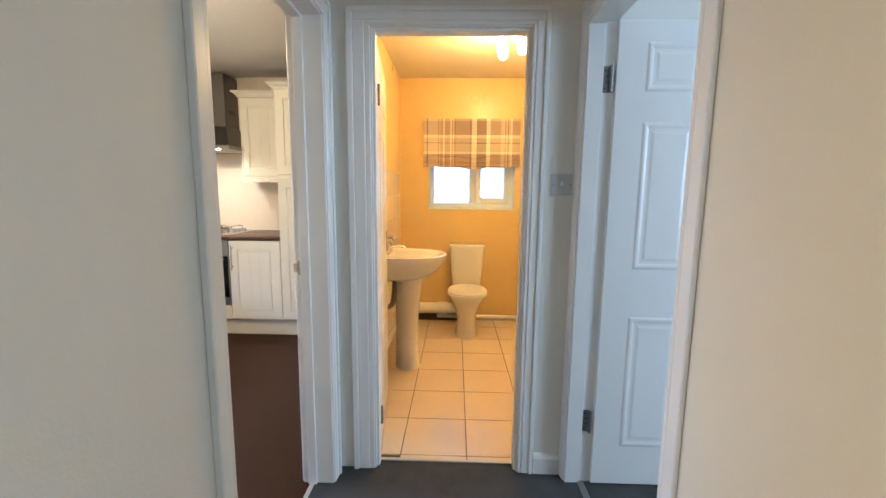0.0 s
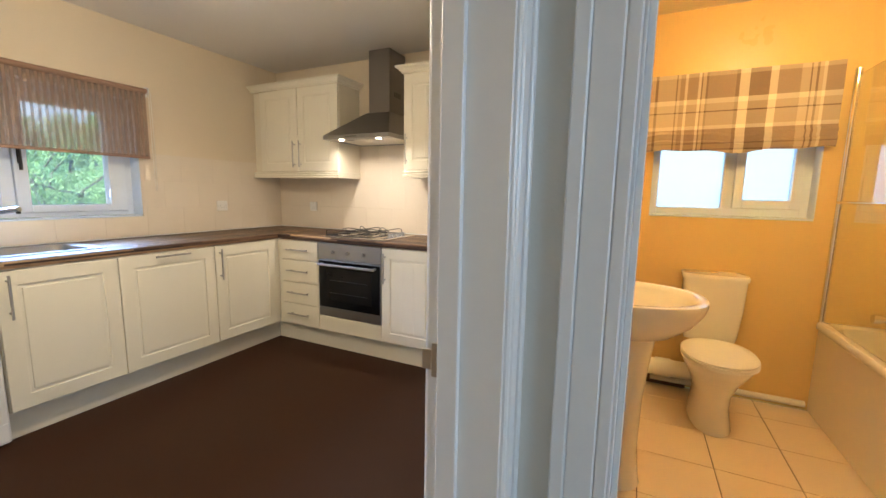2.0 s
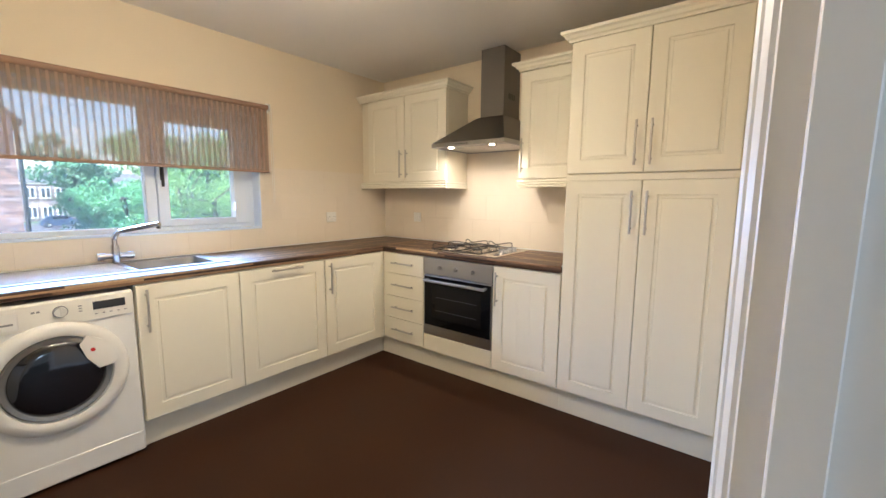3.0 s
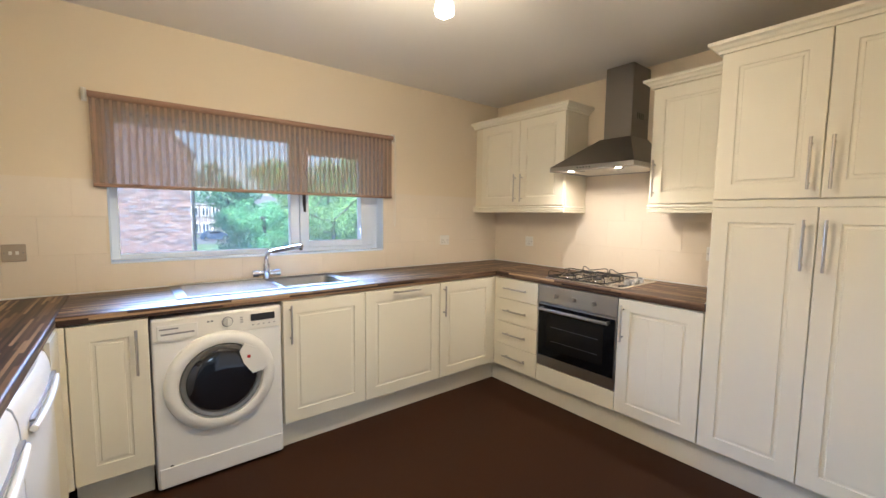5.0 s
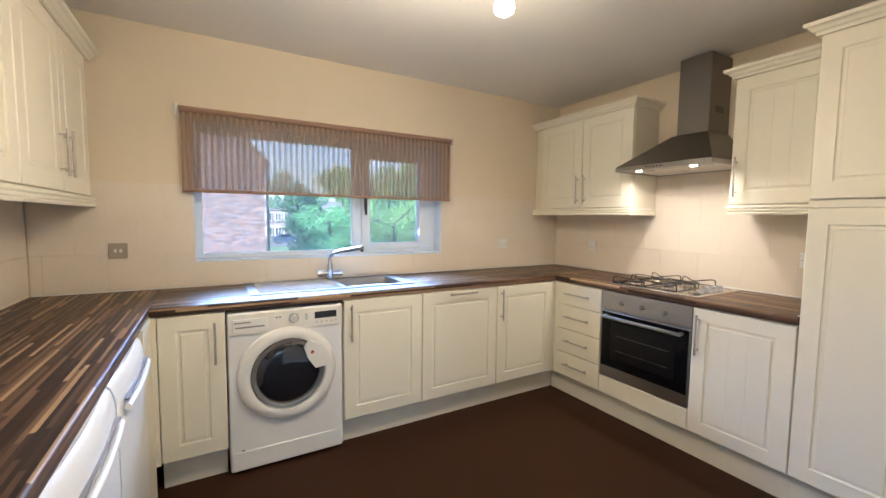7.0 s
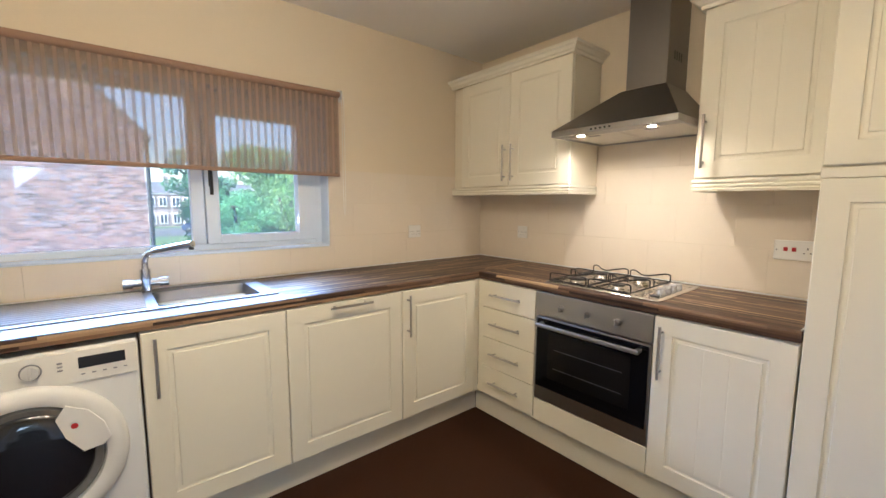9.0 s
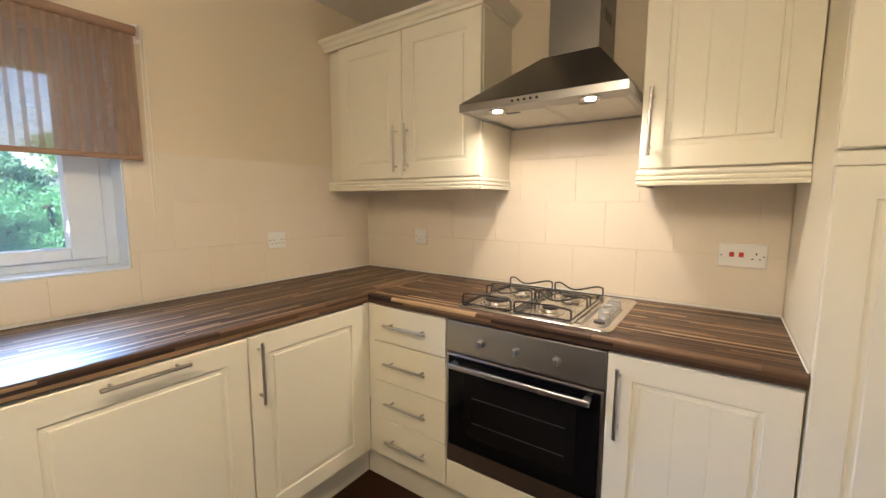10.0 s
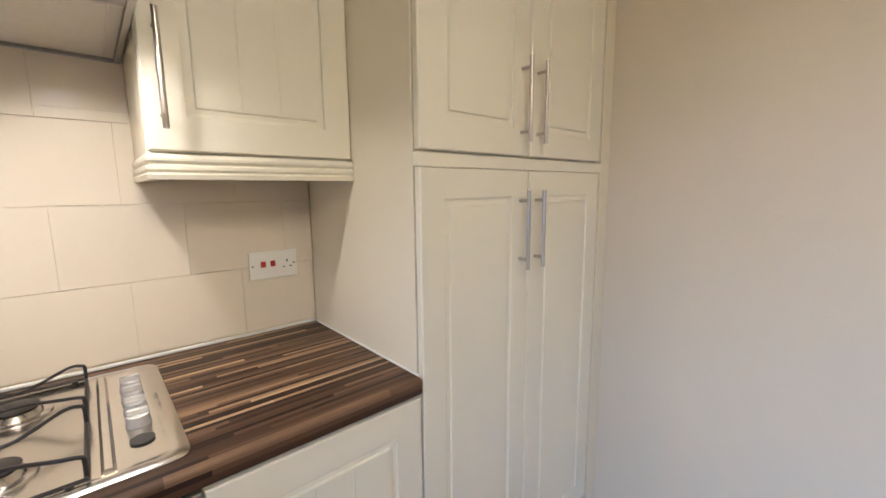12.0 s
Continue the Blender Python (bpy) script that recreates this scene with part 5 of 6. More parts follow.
part("board", cube(3.075, 3.66, -0.03, -0.002, 0.001, 0.075, bevel=0.002), surface("dark_brown_strip", (0.10, 0.05, 0.03), 0.6), pb)
bp = thing("boxing_pipe", (3.7, -0.03, 0.02), "thin white water pipe along the bathroom floor", "pipe")
part("pipe", rod(bmesh.new(), (3.45, -0.024, 0.045), (4.28, -0.024, 0.045), 0.019, seg=16), PLASTIC, bp, smooth=40)
bp = thing("boxing_pipe", (3.09, -1.0, 0.02), "thin white water pipe along the basin wall", "pipe")
part("pipe", rod(bmesh.new(), (3.095, -1.75, 0.085), (3.095, -0.16, 0.085), 0.019, seg=16), PLASTIC, bp, smooth=40)

# bath
bath = thing("bathtub", (4.63, -0.87, 0), "white acrylic bathtub with white side panel", "bathtub")
part("side_panel", cube(4.300, 4.318, -1.715, -0.004, 0.002, 0.52, bevel=0.003), surface("glossy_bath_panel", (0.80, 0.74, 0.64), 0.15, 0, 0.03, 3, 30, 0.02, coat=0.4), bath, "glossy white side panel")
bm = bmesh.new()
X0b, X1b, Y0b, Y1b = 4.278, BX1 - 0.003, -1.72, -0.004
cx, cy, rx, ry = (X0b + X1b) / 2, (Y0b + Y1b) / 2, (X1b - X0b) / 2, (Y1b - Y0b) / 2
rings = [oval(cx, cy, z, rx - d, ry - d, 64, p) for d, z, p in ((0.008, 0.515, 40), (0.0, 0.522, 40), (0.0, 0.55, 40), (0.008, 0.56, 40), (0.045, 0.56, 12), (0.062, 0.55, 9), (0.085, 0.40, 7), (0.11, 0.24, 6), (0.15, 0.18, 5), (0.22, 0.165, 4))]
loft(bm, rings, False, True)
part("tub", bm, CERAMIC, bath, "white acrylic tub", smooth=50)
sc = thing("shower_screen", (4.31, -0.45, 0.56), "folding glass shower screen with chrome pole on the bath", "shower screen")
SG = pane("screen_glass", (0.88, 0.93, 0.88))
part("glass", cube(4.297, 4.303, -0.86, -0.055, 0.575, 1.93, bevel=0.001), SG, sc, "clear glass panel").visible_shadow = False
part("pole", rod(bmesh.new(), (4.30, -0.035, 0.562), (4.30, -0.035, 1.965), 0.016, seg=18), CHROME, sc, "chrome pole", smooth=40)
part("edge_seal", cube(4.296, 4.304, -0.874, -0.861, 0.575, 1.93, bevel=0.001), surface("bronze_seal", (0.30, 0.22, 0.12), 0.3, 0.4), sc, "dark edge strip")
bm = rod(bmesh.new(), (4.284, -0.06, 1.253), (4.284, -0.84, 1.253), 0.008, seg=14)
rod(bm, (4.284, -0.12, 1.253), (4.2965, -0.12, 1.253), 0.006, seg=10)
rod(bm, (4.284, -0.80, 1.253), (4.2965, -0.80, 1.253), 0.006, seg=10)
part("towel_bar", bm, CHROME, sc, "chrome towel bar", smooth=40)
sm = thing("bath_shower_mixer", (4.66, -0.05, 0.56), "chrome bath mixer with shower hose and hand shower", "shower")
bm = rod(bmesh.new(), (4.53, -0.075, 0.625), (4.75, -0.075, 0.625), 0.018, seg=18)
for x in (4.575, 4.705):
    rod(bm, (x, -0.075, 0.625), (x, -0.075, 0.561), 0.015, seg=14)
rod(bm, (4.64, -0.075, 0.625), (4.64, -0.15, 0.60), 0.014, 0.012, seg=14)
part("body", bm, CHROME, sm, smooth=40)
for x in (4.515, 4.765):
    part("handle", rod(bmesh.new(), (x - 0.017, -0.075, 0.625), (x + 0.017, -0.075, 0.625), 0.026, seg=18), CHROME, sm, smooth=40)
part("hose", tube(bmesh.new(), curve_pts([(4.66, -0.075, 0.64), (4.665, -0.08, 0.70), (4.72, -0.08, 0.70), (4.80, -0.07, 0.73), (4.825, -0.05, 0.85), (4.79, -0.04, 1.10), (4.73, -0.04, 1.40), (4.64, -0.06, 1.78)], 6), 0.0075, 10), surface("chrome_hose", (0.42, 0.36, 0.28), 0.3, 0.9, 0.1, 40, 300, 0.3, (1, 1, 6)), sm, "ribbed metal hose", smooth=50)
bm = rod(bmesh.new(), (4.62, -0.006, 1.83), (4.62, -0.06, 1.83), 0.016, seg=16)
part("holder", bm, CHROME, sm, smooth=40)
bm = rod(bmesh.new(), (4.625, -0.062, 1.80), (4.70, -0.13, 1.94), 0.011, 0.013, seg=14)
rod(bm, (4.705, -0.135, 1.945), (4.735, -0.16, 1.925), 0.018, 0.036, seg=22)
part("hand_shower", bm, CHROME, sm, smooth=40)
part("overflow", rod(bmesh.new(), (4.66, -0.092, 0.46), (4.66, -0.102, 0.458), 0.03, seg=22), CHROME, bath, "round chrome overflow", smooth=40)

# ---- outdoors ----
GZ = -2.9
GRASS = surface("mown_grass", (0.06, 0.11, 0.03), 0.95, 0, 0.25, 0.6, 30, 0.5)
built("ground", cube(-400, 400, -400, 400, GZ - 0.3, GZ), GRASS, "grass and paving seen far below the window")
built("road", cube(-76, -58, -90, 90, GZ, GZ + 0.03), surface("asphalt", (0.07, 0.07, 0.075), 0.9, 0, 0.1, 1, 60, 0.2), "grey asphalt road")

BR = surface("weathered_red_brick", (0.40, 0.20, 0.14), 0.9, 0, 0.2, 8, 60, 0.4)
_t = BR.node_tree
_info, _isl = node(_t, "ObjectInfo"), node(_t, "NewGeometry")
_sum = _t.nodes.new("ShaderNodeMath")
_sum.operation = "ADD"
link(_t, _info.outputs["Random"], _sum.inputs[0])
link(_t, _isl.outputs["Random Per Island"], _sum.inputs[1])
_fr = _t.nodes.new("ShaderNodeMath")
_fr.operation = "FRACT"
link(_t, _sum.outputs[0], _fr.inputs[0])
_ramp = node(_t, "ValToRGB")
for n, (pos, colr) in enumerate([(0.0, (0.14, 0.095, 0.10)), (0.25, (0.22, 0.14, 0.13)), (0.55, (0.31, 0.18, 0.155)), (0.8, (0.38, 0.27, 0.25)), (0.93, (0.24, 0.20, 0.22))]):
    e = _ramp.color_ramp.elements[0] if n == 0 else _ramp.color_ramp.elements[1] if n == 1 else _ramp.color_ramp.elements.new(pos)
    e.position, e.color = pos, (*colr, 1)
link(_t, _fr.outputs[0], _ramp.inputs[0])
link(_t, _ramp.outputs[0], _t.nodes["Principled BSDF"].inputs["Base Color"])
MORTAR = surface("grey_mortar", (0.34, 0.31, 0.28), 0.95, 0, 0.12, 5, 60, 0.3)
SLATE = surface("grey_slate", (0.11, 0.11, 0.12), 0.7, 0, 0.2, 4, 30, 0.3)

gx, gy0, gy1, eave, peak = -9.0, -5.82, -1.62, 2.85, 5.1
gh = thing("brick_house", (-13, -3.5, GZ), "red brick house gable with slate roof across the yard", "house")
ym = (gy0 + gy1) / 2
out = [(gy0, GZ), (gy1, GZ), (gy1, eave), (ym, peak), (gy0, eave)]
part("wall", prism(bmesh.new(), out, "x", -17, gx - 0.012), MORTAR, gh, "brick gable wall")
bm = bmesh.new()
for s, ye in ((1, gy1), (-1, gy0)):
    prism(bm, [(ym, peak + 0.01), (ye + s * 0.12, eave - 0.13 + 0.01), (ye + s * 0.12, eave - 0.04), (ym, peak + 0.10)], "x", -17.1, gx + 0.06)
part("roof", bm, SLATE, gh, "grey slate roof")
part("downpipe", rod(bmesh.new(), (gx + 0.05, gy1 + 0.06, GZ), (gx + 0.05, gy1 + 0.06, eave - 0.1), 0.04, seg=12), DARK, gh, "black downpipe", smooth=40)
part("gutter", prism(bmesh.new(), [(gy1 + 0.02, eave - 0.16), (gy1 + 0.15, eave - 0.16), (gy1 + 0.16, eave - 0.06), (gy1 + 0.02, eave - 0.06)], "x", -17, gx + 0.08), DARK, gh)


def far_house(x, y0, y1, label, n):
    """A two-storey terrace house that faces the yard, with bays, windows and a slate roof."""
    t = thing("terrace_house", (x - 4, (y0 + y1) / 2, GZ), label, "house", "far terrace houses")
    w = y1 - y0
    part("wall", cube(x - 8, x, y0, y1, GZ, 2.9), surface("terrace_brick", (0.30, 0.25, 0.24), 0.9, 0, 0.15, 2, 30, 0.2), t, "brick front wall")
    part("roof", prism(bmesh.new(), [(x - 8.3, 2.9), (x + 0.3, 2.9), (x - 4, 4.9)], "y", y0, y1), SLATE, t, "grey slate roof")
    part("chimney", cube(x - 4.5, x - 3.6, y0 - 0.3, y0 + 0.4, 4.4, 6.0, bevel=0.03), MATS["terrace_brick"], t)
    for k in range(3):
        for zc, hh in ((1.4, 1.4), (-1.5, 1.5)):
            yc = y0 + w * (0.18 + 0.32 * k)
            f = part("window", cube(x, x + 0.25, yc - 0.6, yc + 0.6, zc - hh / 2 - 0.15, zc + hh / 2 + 0.15, bevel=0.02), surface("white_stone", (0.75, 0.74, 0.70), 0.8), t, "white-framed window")
            for j in (-1, 1):
                part("pane", cube(x + 0.2505, x + 0.27, yc + j * 0.27 - 0.2, yc + j * 0.27 + 0.2, zc - hh / 2, zc + hh / 2), surface("far_dark_glass", (0.04, 0.05, 0.07), 0.15), f)
    part("cornice", cube(x, x + 0.12, y0, y1, 2.65, 2.9), MATS["white_stone"], t)
    return t


for k in range(14):
    far_house(-82, -20 + 5.2 * k, -20 + 5.2 * k + 5.19, "far brick terrace house with white windows and slate roof", k)

car = thing("parked_car", (-66, 7.6, GZ), "dark blue hatchback parked on the far road", "car")
bm = bmesh.new()
side = [(-2.0, 0.25), (2.0, 0.25), (2.05, 0.7), (1.95, 0.9), (1.1, 0.98), (0.5, 1.42), (-1.1, 1.45), (-1.75, 1.0), (-2.0, 0.85)]
loft(bm, [[(-66 + sx, 7.6 + p[0], GZ + 0.03 + p[1]) for p in side] for sx in (-0.85, 0.85)])
bmesh.ops.bevel(bm, geom=list(bm.edges), offset=0.06, segments=2, affect="EDGES")
part("body", bm, surface("dark_blue_car_paint", (0.03, 0.05, 0.10), 0.25, 0, 0.03, 2, 30, 0, coat=0.6), car, smooth=40)
part("windows", cube(-66.87, -65.13, 6.7, 8.15, GZ + 1.08, GZ + 1.38, bevel=0.03), BLACKG, car, "dark side windows")
for sx in (-0.8, 0.8):
    for sy in (-1.25, 1.25):
        wh = part("wheel", rod(bmesh.new(), (-66 + sx - 0.09, 7.6 + sy, GZ + 0.34), (-66 + sx + 0.09, 7.6 + sy, GZ + 0.34), 0.32, seg=20), DARK, car, smooth=40)
        part("rim", rod(bmesh.new(), (-66 + sx - 0.1, 7.6 + sy, GZ + 0.34), (-66 + sx + 0.1, 7.6 + sy, GZ + 0.34), 0.2, seg=16), CHROME, wh)


def leaf_mat(name, dark, light):
    m, t, p = nodes_of(name)
    g = node(t, "NewGeometry")
    noise_ = node(t, "TexNoise", Scale=0.9, Detail=3.0)
    link(t, coords(t), noise_.inputs["Vector"])
    col = mixed(t, noise_.outputs[0], dark, light)
    col = mixed(t, 0.4, col, mixed(t, g.outputs["Random Per Island"], dark, light))
    tr, mix = node(t, "BsdfTranslucent"), node(t, "MixShader")
    link(t, col, p.inputs["Base Color"])
    link(t, col, tr.inputs[0])
    p.inputs["Roughness"].default_value = 0.55
    mix.inputs[0].default_value = 0.4
    link(t, p.outputs[0], mix.inputs[1])
    link(t, tr.outputs[0], mix.inputs[2])
    link(t, mix.outputs[0], t.nodes["Material Output"].inputs[0])
    return m


LEAF_L = leaf_mat("light_leaves", (0.11, 0.34, 0.15), (0.28, 0.60, 0.30))
LEAF_D = leaf_mat("dark_leaves", (0.09, 0.24, 0.14), (0.22, 0.42, 0.24))
LEAF_Y = leaf_mat("yellowing_leaves", (0.11, 0.27, 0.08), (0.32, 0.48, 0.19))
BARK = surface("dark_bark", (0.06, 0.045, 0.035), 0.95, 0, 0.25, 6, 60, 0.6)


def tree(x, y, top, spread, leaf_m, count, size, seed, label, low=0.35):
    """A trunk that forks into bent limbs, with leaves in clumps round the ends of the twigs."""
    rnd = np.random.RandomState(seed)
    h = top - GZ
    t = thing("tree", (x, y, GZ), label, "tree")
    bm = bmesh.new()
    fork = GZ + h * low
    trunk = curve_pts([(x, y, GZ), (x + 0.05 * h * rnd.uniform(-1, 1), y, GZ + h * low * 0.5), (x, y, fork)], 4)
    tube(bm, trunk, 0.045 * h ** 0.8, 10)
    ends = []
    for k in range(9):
        a = 2 * math.pi * (k + rnd.uniform(0, 0.6)) / 9
        out = spread * rnd.uniform(0.45, 0.9)
        up = fork + (top - fork) * rnd.uniform(0.25, 0.85)
        e = Vector((x + out * math.cos(a), y + out * math.sin(a), up))
        s = Vector((x, y, fork - rnd.uniform(0, 0.2) * h * low))
        mid = (s + e) / 2 + Vector(rnd.uniform(-0.25, 0.25, 3)) * spread * 0.6
        limb = curve_pts([s, mid, e], 5)
        tube(bm, limb, 0.013 * h, 6)
        ends.append(e)
        for j in range(6):
            b = limb[rnd.randint(3, len(limb))]
            d = Vector(rnd.normal(0, 1, 3))
            d.z = abs(d.z) * 0.7
            f = b + d.normalized() * spread * rnd.uniform(0.2, 0.5)
            tube(bm, [b, (b + f) / 2 + Vector(rnd.uniform(-0.1, 0.1, 3)), f], 0.0055 * h, 5)
            ends.append(f)
    part("trunk", bm, BARK, t, "dark forked trunk and limbs", smooth=60)
    ends = np.array([tuple(e) for e in ends])
    extra = ends[rnd.randint(0, len(ends), 60)] + rnd.normal(0, spread * 0.16, (60, 3))
    cl = np.vstack([ends, extra])
    pick = cl[rnd.randint(0, len(cl), count)]
    off = rnd.normal(0, 1, (count, 3))
    off *= (rnd.uniform(0.2, 1, (count, 1)) ** 0.5) / np.linalg.norm(off, axis=1, keepdims=True)
    c = pick + off * np.array([0.24, 0.24, 0.17]) * spread
    u = rnd.normal(0, 1, (count, 3))
    u /= np.linalg.norm(u, axis=1, keepdims=True)
    v = np.cross(u, rnd.normal(0, 1, (count, 3)) + [0, 0, 0.8])
    v /= np.linalg.norm(v, axis=1, keepdims=True)
    s = size * rnd.uniform(0.6, 1.3, (count, 1))
    n_ = np.cross(u, v) * s * 0.25
    P = np.stack([c - u * s, c - v * s * 0.55 + n_, c + u * s, c + v * s * 0.55 + n_], 1).reshape(-1, 3) - np.array([x, y, GZ])
    me = bpy.data.meshes.new("crown")
    me.from_pydata(P.tolist(), [], np.arange(count * 4).reshape(-1, 4).tolist())
    me.materials.append(leaf_m)
    ob = new("crown", me)
    ob.parent = t
    ob["kind"] = "stuff"
    tagged(ob, "leafy crown")
    return t


tree(-12.6, 1.15, 1.95, 1.85, LEAF_L, 32000, 0.045, 3, "light green leafy tree beside the brick house", 0.5)
tree(-11.2, 3.3, 2.6, 2.2, LEAF_Y, 22000, 0.05, 8, "yellow-green tree with dark bent limbs outside the window", 0.45)
tree(-17.5, 1.9, 2.9, 1.9, LEAF_D, 26000, 0.08, 12, "tall dark green tree behind the others", 0.35)
tree(-14.5, 3.9, 4.1, 2.2, LEAF_Y, 30000, 0.07, 21, "tall yellow-green tree behind the others", 0.4)
tree(-24, 11.5, 3.0, 4.0, LEAF_D, 24000, 0.11, 31, "tall dark green tree in the distance", 0.3)
tree(-30, 6.4, 1.6, 2.4, LEAF_D, 14000, 0.10, 41, "low dark green tree before the far houses", 0.3)
tree(-13.5, 7.0, 2.6, 2.6, LEAF_L, 20000, 0.06, 51, "light green leafy tree outside the window", 0.4)

# ---- pieces: tiles and bricks ----
def pieces(name, parent_ob, spots, mesh_of, size_of):
    """Objects of their own that share mesh data between alike pieces."""
    shared = {}
    for m, key in spots:
        if key not in shared:
            shared[key] = mesh_of(key)
        ob = new(name, shared[key])
        ob.matrix_world = m
        ob.parent = parent_ob
        ob.matrix_parent_inverse = Matrix.Identity(4)


def tile_mesh(material, t=0.006, bev=0.0015):
    def make(key):
        w, h = key
        bm = bmesh.new()
        rings = [(0, 0), (0, t - bev), (bev, t)]
        vs = [[bm.verts.new(p) for p in ((d, d, z), (w - d, d, z), (w - d, h - d, z), (d, h - d, z))] for d, z in rings]
        for a, b in zip(vs, vs[1:]):
            for k in range(4):
                bm.faces.new((a[k], a[(k + 1) % 4], b[(k + 1) % 4], b[k]))
        bm.faces.new(vs[-1])
        return finish("tile", bm, material)
    return make


def course_tiles(wall, m, length, z0, rows, tw, th, phase, cuts, material, g=0.0013, gv=0.0005):
    """Rows of wall tiles in half bond. cuts: boxes (u0, u1, z0, z1) that stay bare."""
    spots = []
    for r in range(rows):
        lo = z0 + r * th
        u = phase + (tw / 2 if r % 2 else 0)
        while u > 0:
            u -= tw
        while u < length:
            a, b = max(u, 0) + gv / 2, min(u + tw, length) - gv / 2
            parts_ = [(a, b, lo + g / 2, lo + th - g / 2)]
            for c in cuts:
                nxt = []
                for p in parts_:
                    if p[1] <= c[0] or p[0] >= c[1] or p[3] <= c[2] or p[2] >= c[3]:
                        nxt.append(p)
                        continue
                    if p[2] < c[2]:
                        nxt.append((p[0], p[1], p[2], c[2]))
                        p = (p[0], p[1], c[2], p[3])
                    if p[3] > c[3]:
                        nxt.append((p[0], p[1], c[3], p[3]))
                        p = (p[0], p[1], p[2], c[3])
                    if p[0] < c[0]:
                        nxt.append((p[0], c[0], p[2], p[3]))
                    if p[1] > c[1]:
                        nxt.append((c[1], p[1], p[2], p[3]))
                parts_ = nxt
            for p in parts_:
                if p[1] - p[0] > 0.012 and p[3] - p[2] > 0.006:
                    spots.append((m @ Matrix.Translation((p[0], p[2], 0.0005)), (round(p[1] - p[0], 4), round(p[3] - p[2], 4))))
            u += tw
    pieces("tile", wall, spots, tile_mesh(material, 0.0045, 0.0005), None)


course_tiles(wall_north, facing((0.007, 0, 0), "S"), 2.083, 0.922, 4, 0.268, 0.201, 1.325 % 0.268, [(0.0, 1.0, 1.55, 2), (1.63, 2.1, 1.55, 2)], TILE_K)
course_tiles(wall_west, facing((0, KY + 0.007, 0), "E"), -KY - 0.007, 0.922, 3, 0.268, 0.199, 0.05, [(y0 - KY - 0.007, y1 - KY - 0.007, z0, 3)], TILE_K)
course_tiles(wall_south, facing((2.2, KY, 0), "N"), 2.19, 0.922, 3, 0.268, 0.199, 0.1, [], TILE_K)
solo("sealant_bead", cube(0.008, 2.088, -0.0145, -0.0067, 0.9103, 0.9195, bevel=0.002), PLASTIC, "thin white sealant along the worktop by the hob wall", "sealant")
solo("sealant_bead", cube(0.0067, 0.0145, -3.72, -0.0155, 0.9103, 0.9195, bevel=0.002), PLASTIC, "thin white sealant along the worktop by the window wall", "sealant")
solo("sealant_bead", cube(2.0862, 2.0915, -0.595, -0.014, 0.9103, 0.9165, bevel=0.002), PLASTIC, "thin white sealant along the worktop by the tall cabinet", "sealant")

spots = []
xs = [BX0 + 0.001] + [3.702 + 0.33 * k for k in range(-1, 4)]
ys = [-2.243, -2.21] + [-1.88 + 0.33 * k for k in range(0, 6)] + [-0.001]
for i in range(len(xs) - 1):
    for j in range(len(ys) - 1):
        w, h = xs[i + 1] - xs[i] - 0.004, ys[j + 1] - ys[j] - 0.004
        if w > 0.01 and h > 0.01:
            if ys[j] < -2.23 and not (BD0 < xs[i] + w / 2 < BD1 + 0.2):
                continue
            spots.append((Matrix.Translation((xs[i] + 0.002, ys[j] + 0.002, -0.006)), (round(w, 4), round(h, 4))))
pieces("tile", bathroom_floor, spots, tile_mesh(TILE_F), None)
spots = []
for i in range(8):
    for j in range(7):
        spots.append((facing((BX0, -2.2, 0), "E") @ Matrix.Translation((0.275 * i + 0.0015, 0.002 + 0.212 * j, 0.0005)), (0.272 if i < 7 else 0.2, 0.209)))
spots = [(m, k) for m, k in spots if m.translation.y + k[0] < 0]
pieces("tile", bath_wall_west, spots, tile_mesh(surface("pale_bath_tile", (0.80, 0.70, 0.52), 0.16, 0, 0.04, 2.0, 50, 0.02, piece=0.02)), None)

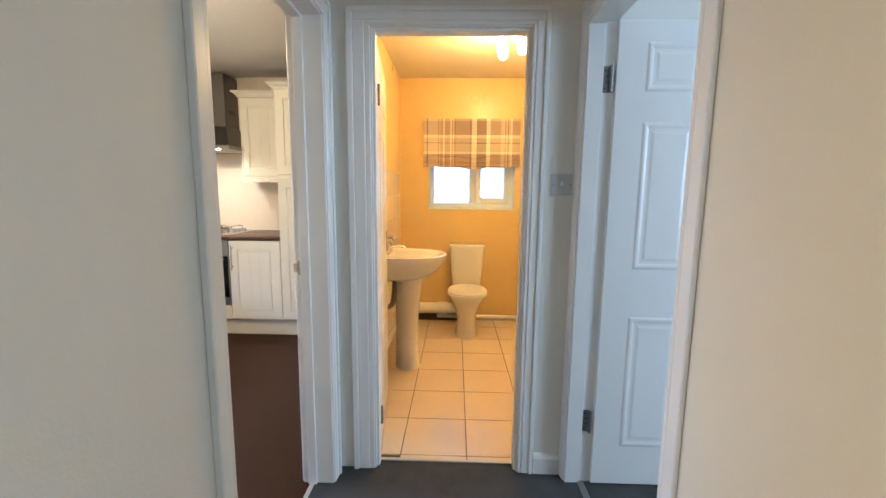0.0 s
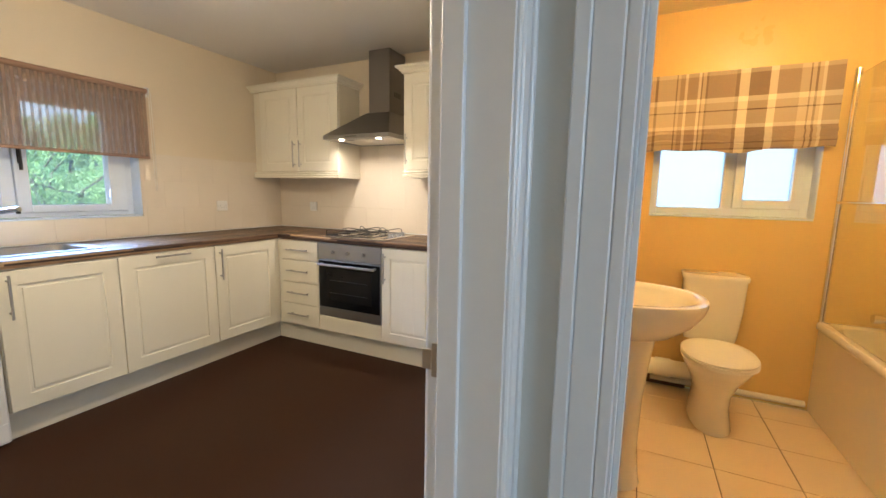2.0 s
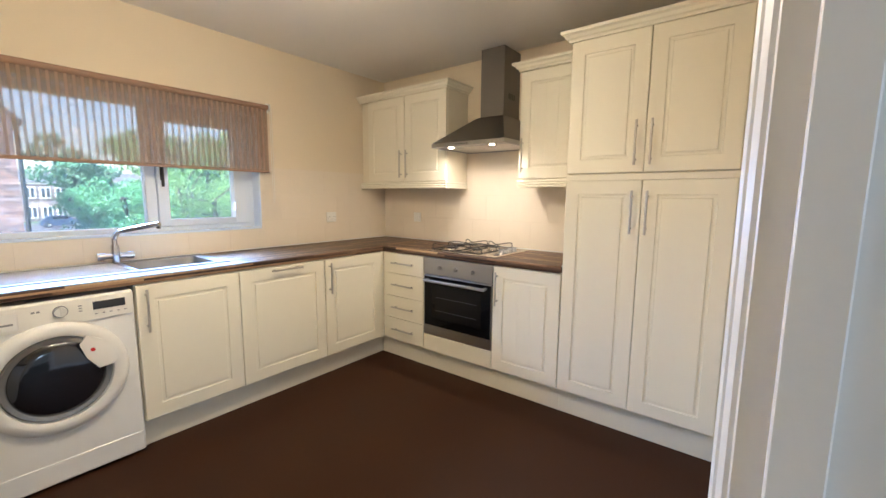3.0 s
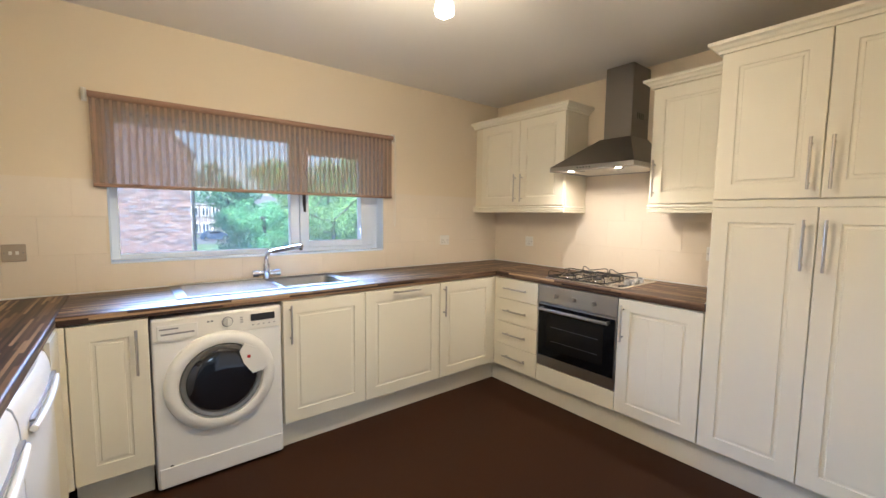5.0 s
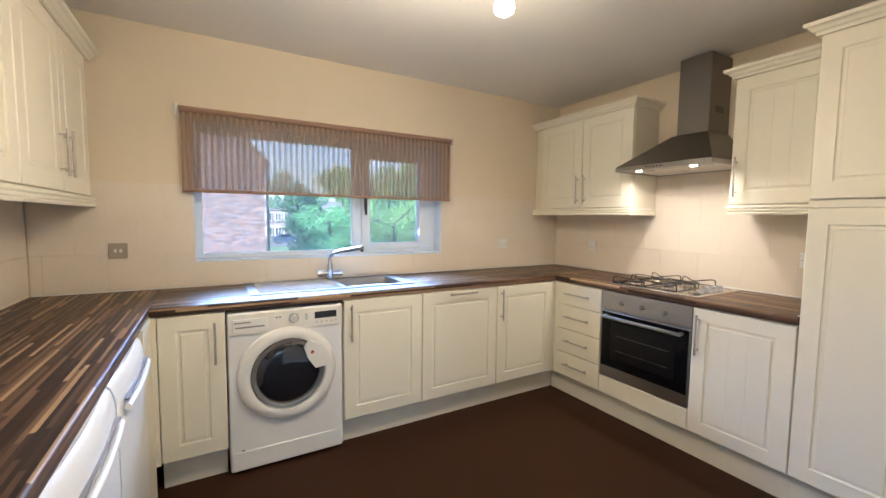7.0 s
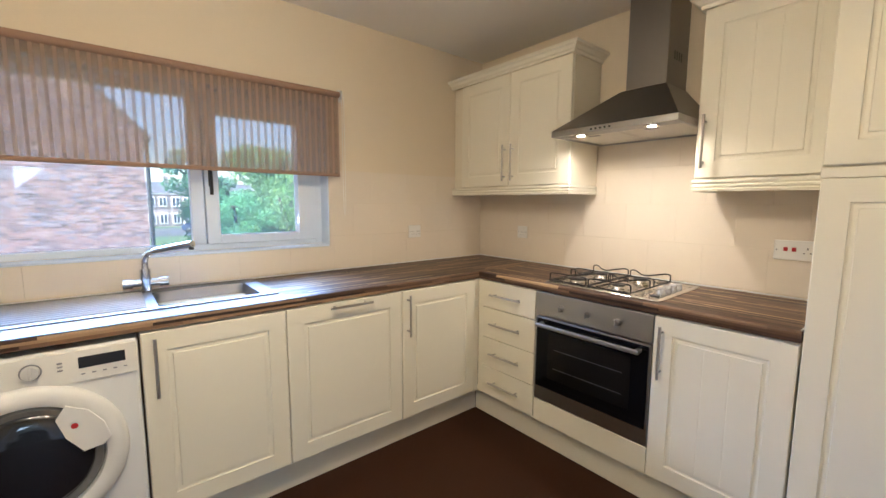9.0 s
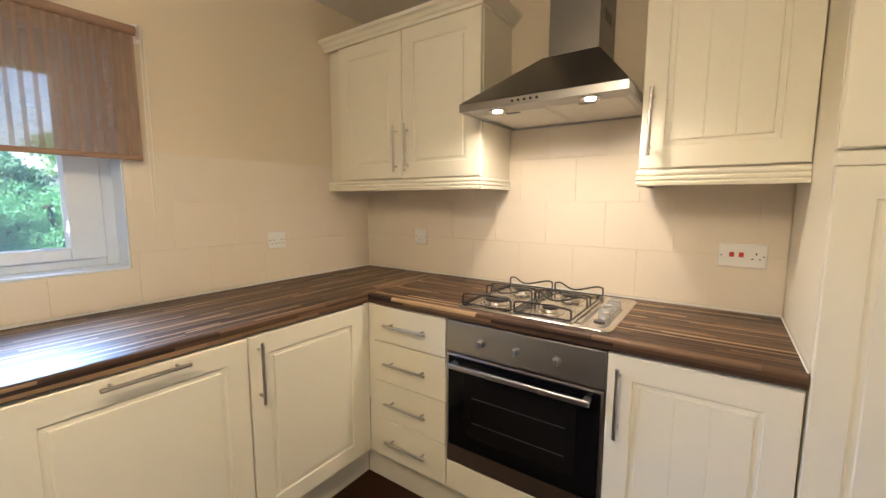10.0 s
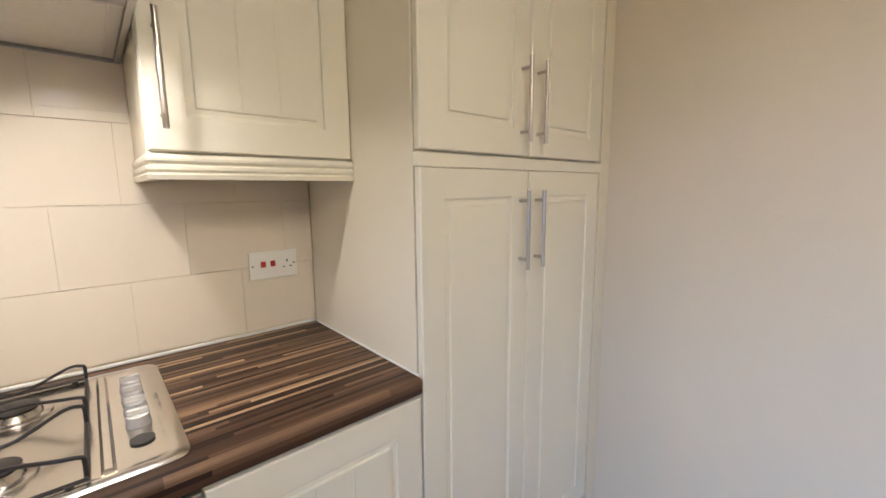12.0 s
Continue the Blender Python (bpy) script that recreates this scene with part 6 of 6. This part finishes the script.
# bricks of the gable
spots = []
bwid, bhei = 0.165, 0.055
rows_n = int((peak - 0.0) / bhei)
brick_me = finish("brick", cube(-0.012, 0.0, 0.005, bwid - 0.005, 0.004, bhei - 0.006, bevel=0.0), BR)
made = 0
verts, faces = [], []
for r in range(rows_n):
    z = 0.0 + r * bhei
    half = (gy1 - gy0) / 2 if z + bhei < eave else (gy1 - gy0) / 2 * (peak - z - bhei) / (peak - eave)
    y = ym - half
    y += ((r % 2) * bwid / 2)
    while y + bwid < ym + half:
        if 0.9 < z < 1.7 and y > -4.6 and made < 290:
            spots.append((Matrix.Translation((gx, y, z)), 0))
            made += 1
        else:
            n = len(verts)
            for dx in (-0.012, 0.0):
                for dy, dz in ((0.005, 0.004), (bwid - 0.005, 0.004), (bwid - 0.005, bhei - 0.006), (0.005, bhei - 0.006)):
                    verts.append((gx + dx, y + dy, z + dz))
            faces += [(n + 4, n + 5, n + 6, n + 7), (n, n + 1, n + 5, n + 4), (n + 1, n + 2, n + 6, n + 5), (n + 2, n + 3, n + 7, n + 6), (n + 3, n, n + 4, n + 7)]
        y += bwid
    if ym + half - y > 0.03:
        n = len(verts)
        for dx in (-0.012, 0.0):
            for dy, dz in ((0.005, 0.004), (ym + half - y, 0.004), (ym + half - y, bhei - 0.006), (0.005, bhei - 0.006)):
                verts.append((gx + dx, y + dy, z + dz))
        faces += [(n + 4, n + 5, n + 6, n + 7), (n, n + 1, n + 5, n + 4), (n + 1, n + 2, n + 6, n + 5), (n + 2, n + 3, n + 7, n + 6), (n + 3, n, n + 4, n + 7)]
wall_part = [c for c in gh.children if c.name.startswith("wall")][0]
inv = Matrix.Translation(-place_of(wall_part))
for m, _ in spots:
    ob = new("brick", brick_me)
    ob.parent = wall_part
    ob.matrix_basis = inv @ m
me = bpy.data.meshes.new("bricks")
me.from_pydata([tuple(inv @ Vector(v)) for v in verts], [], faces)
me.materials.append(BR)
ob = new("bricks", me)
ob.parent = wall_part
ob["kind"] = "stuff"
tagged(ob, "weathered red bricks")
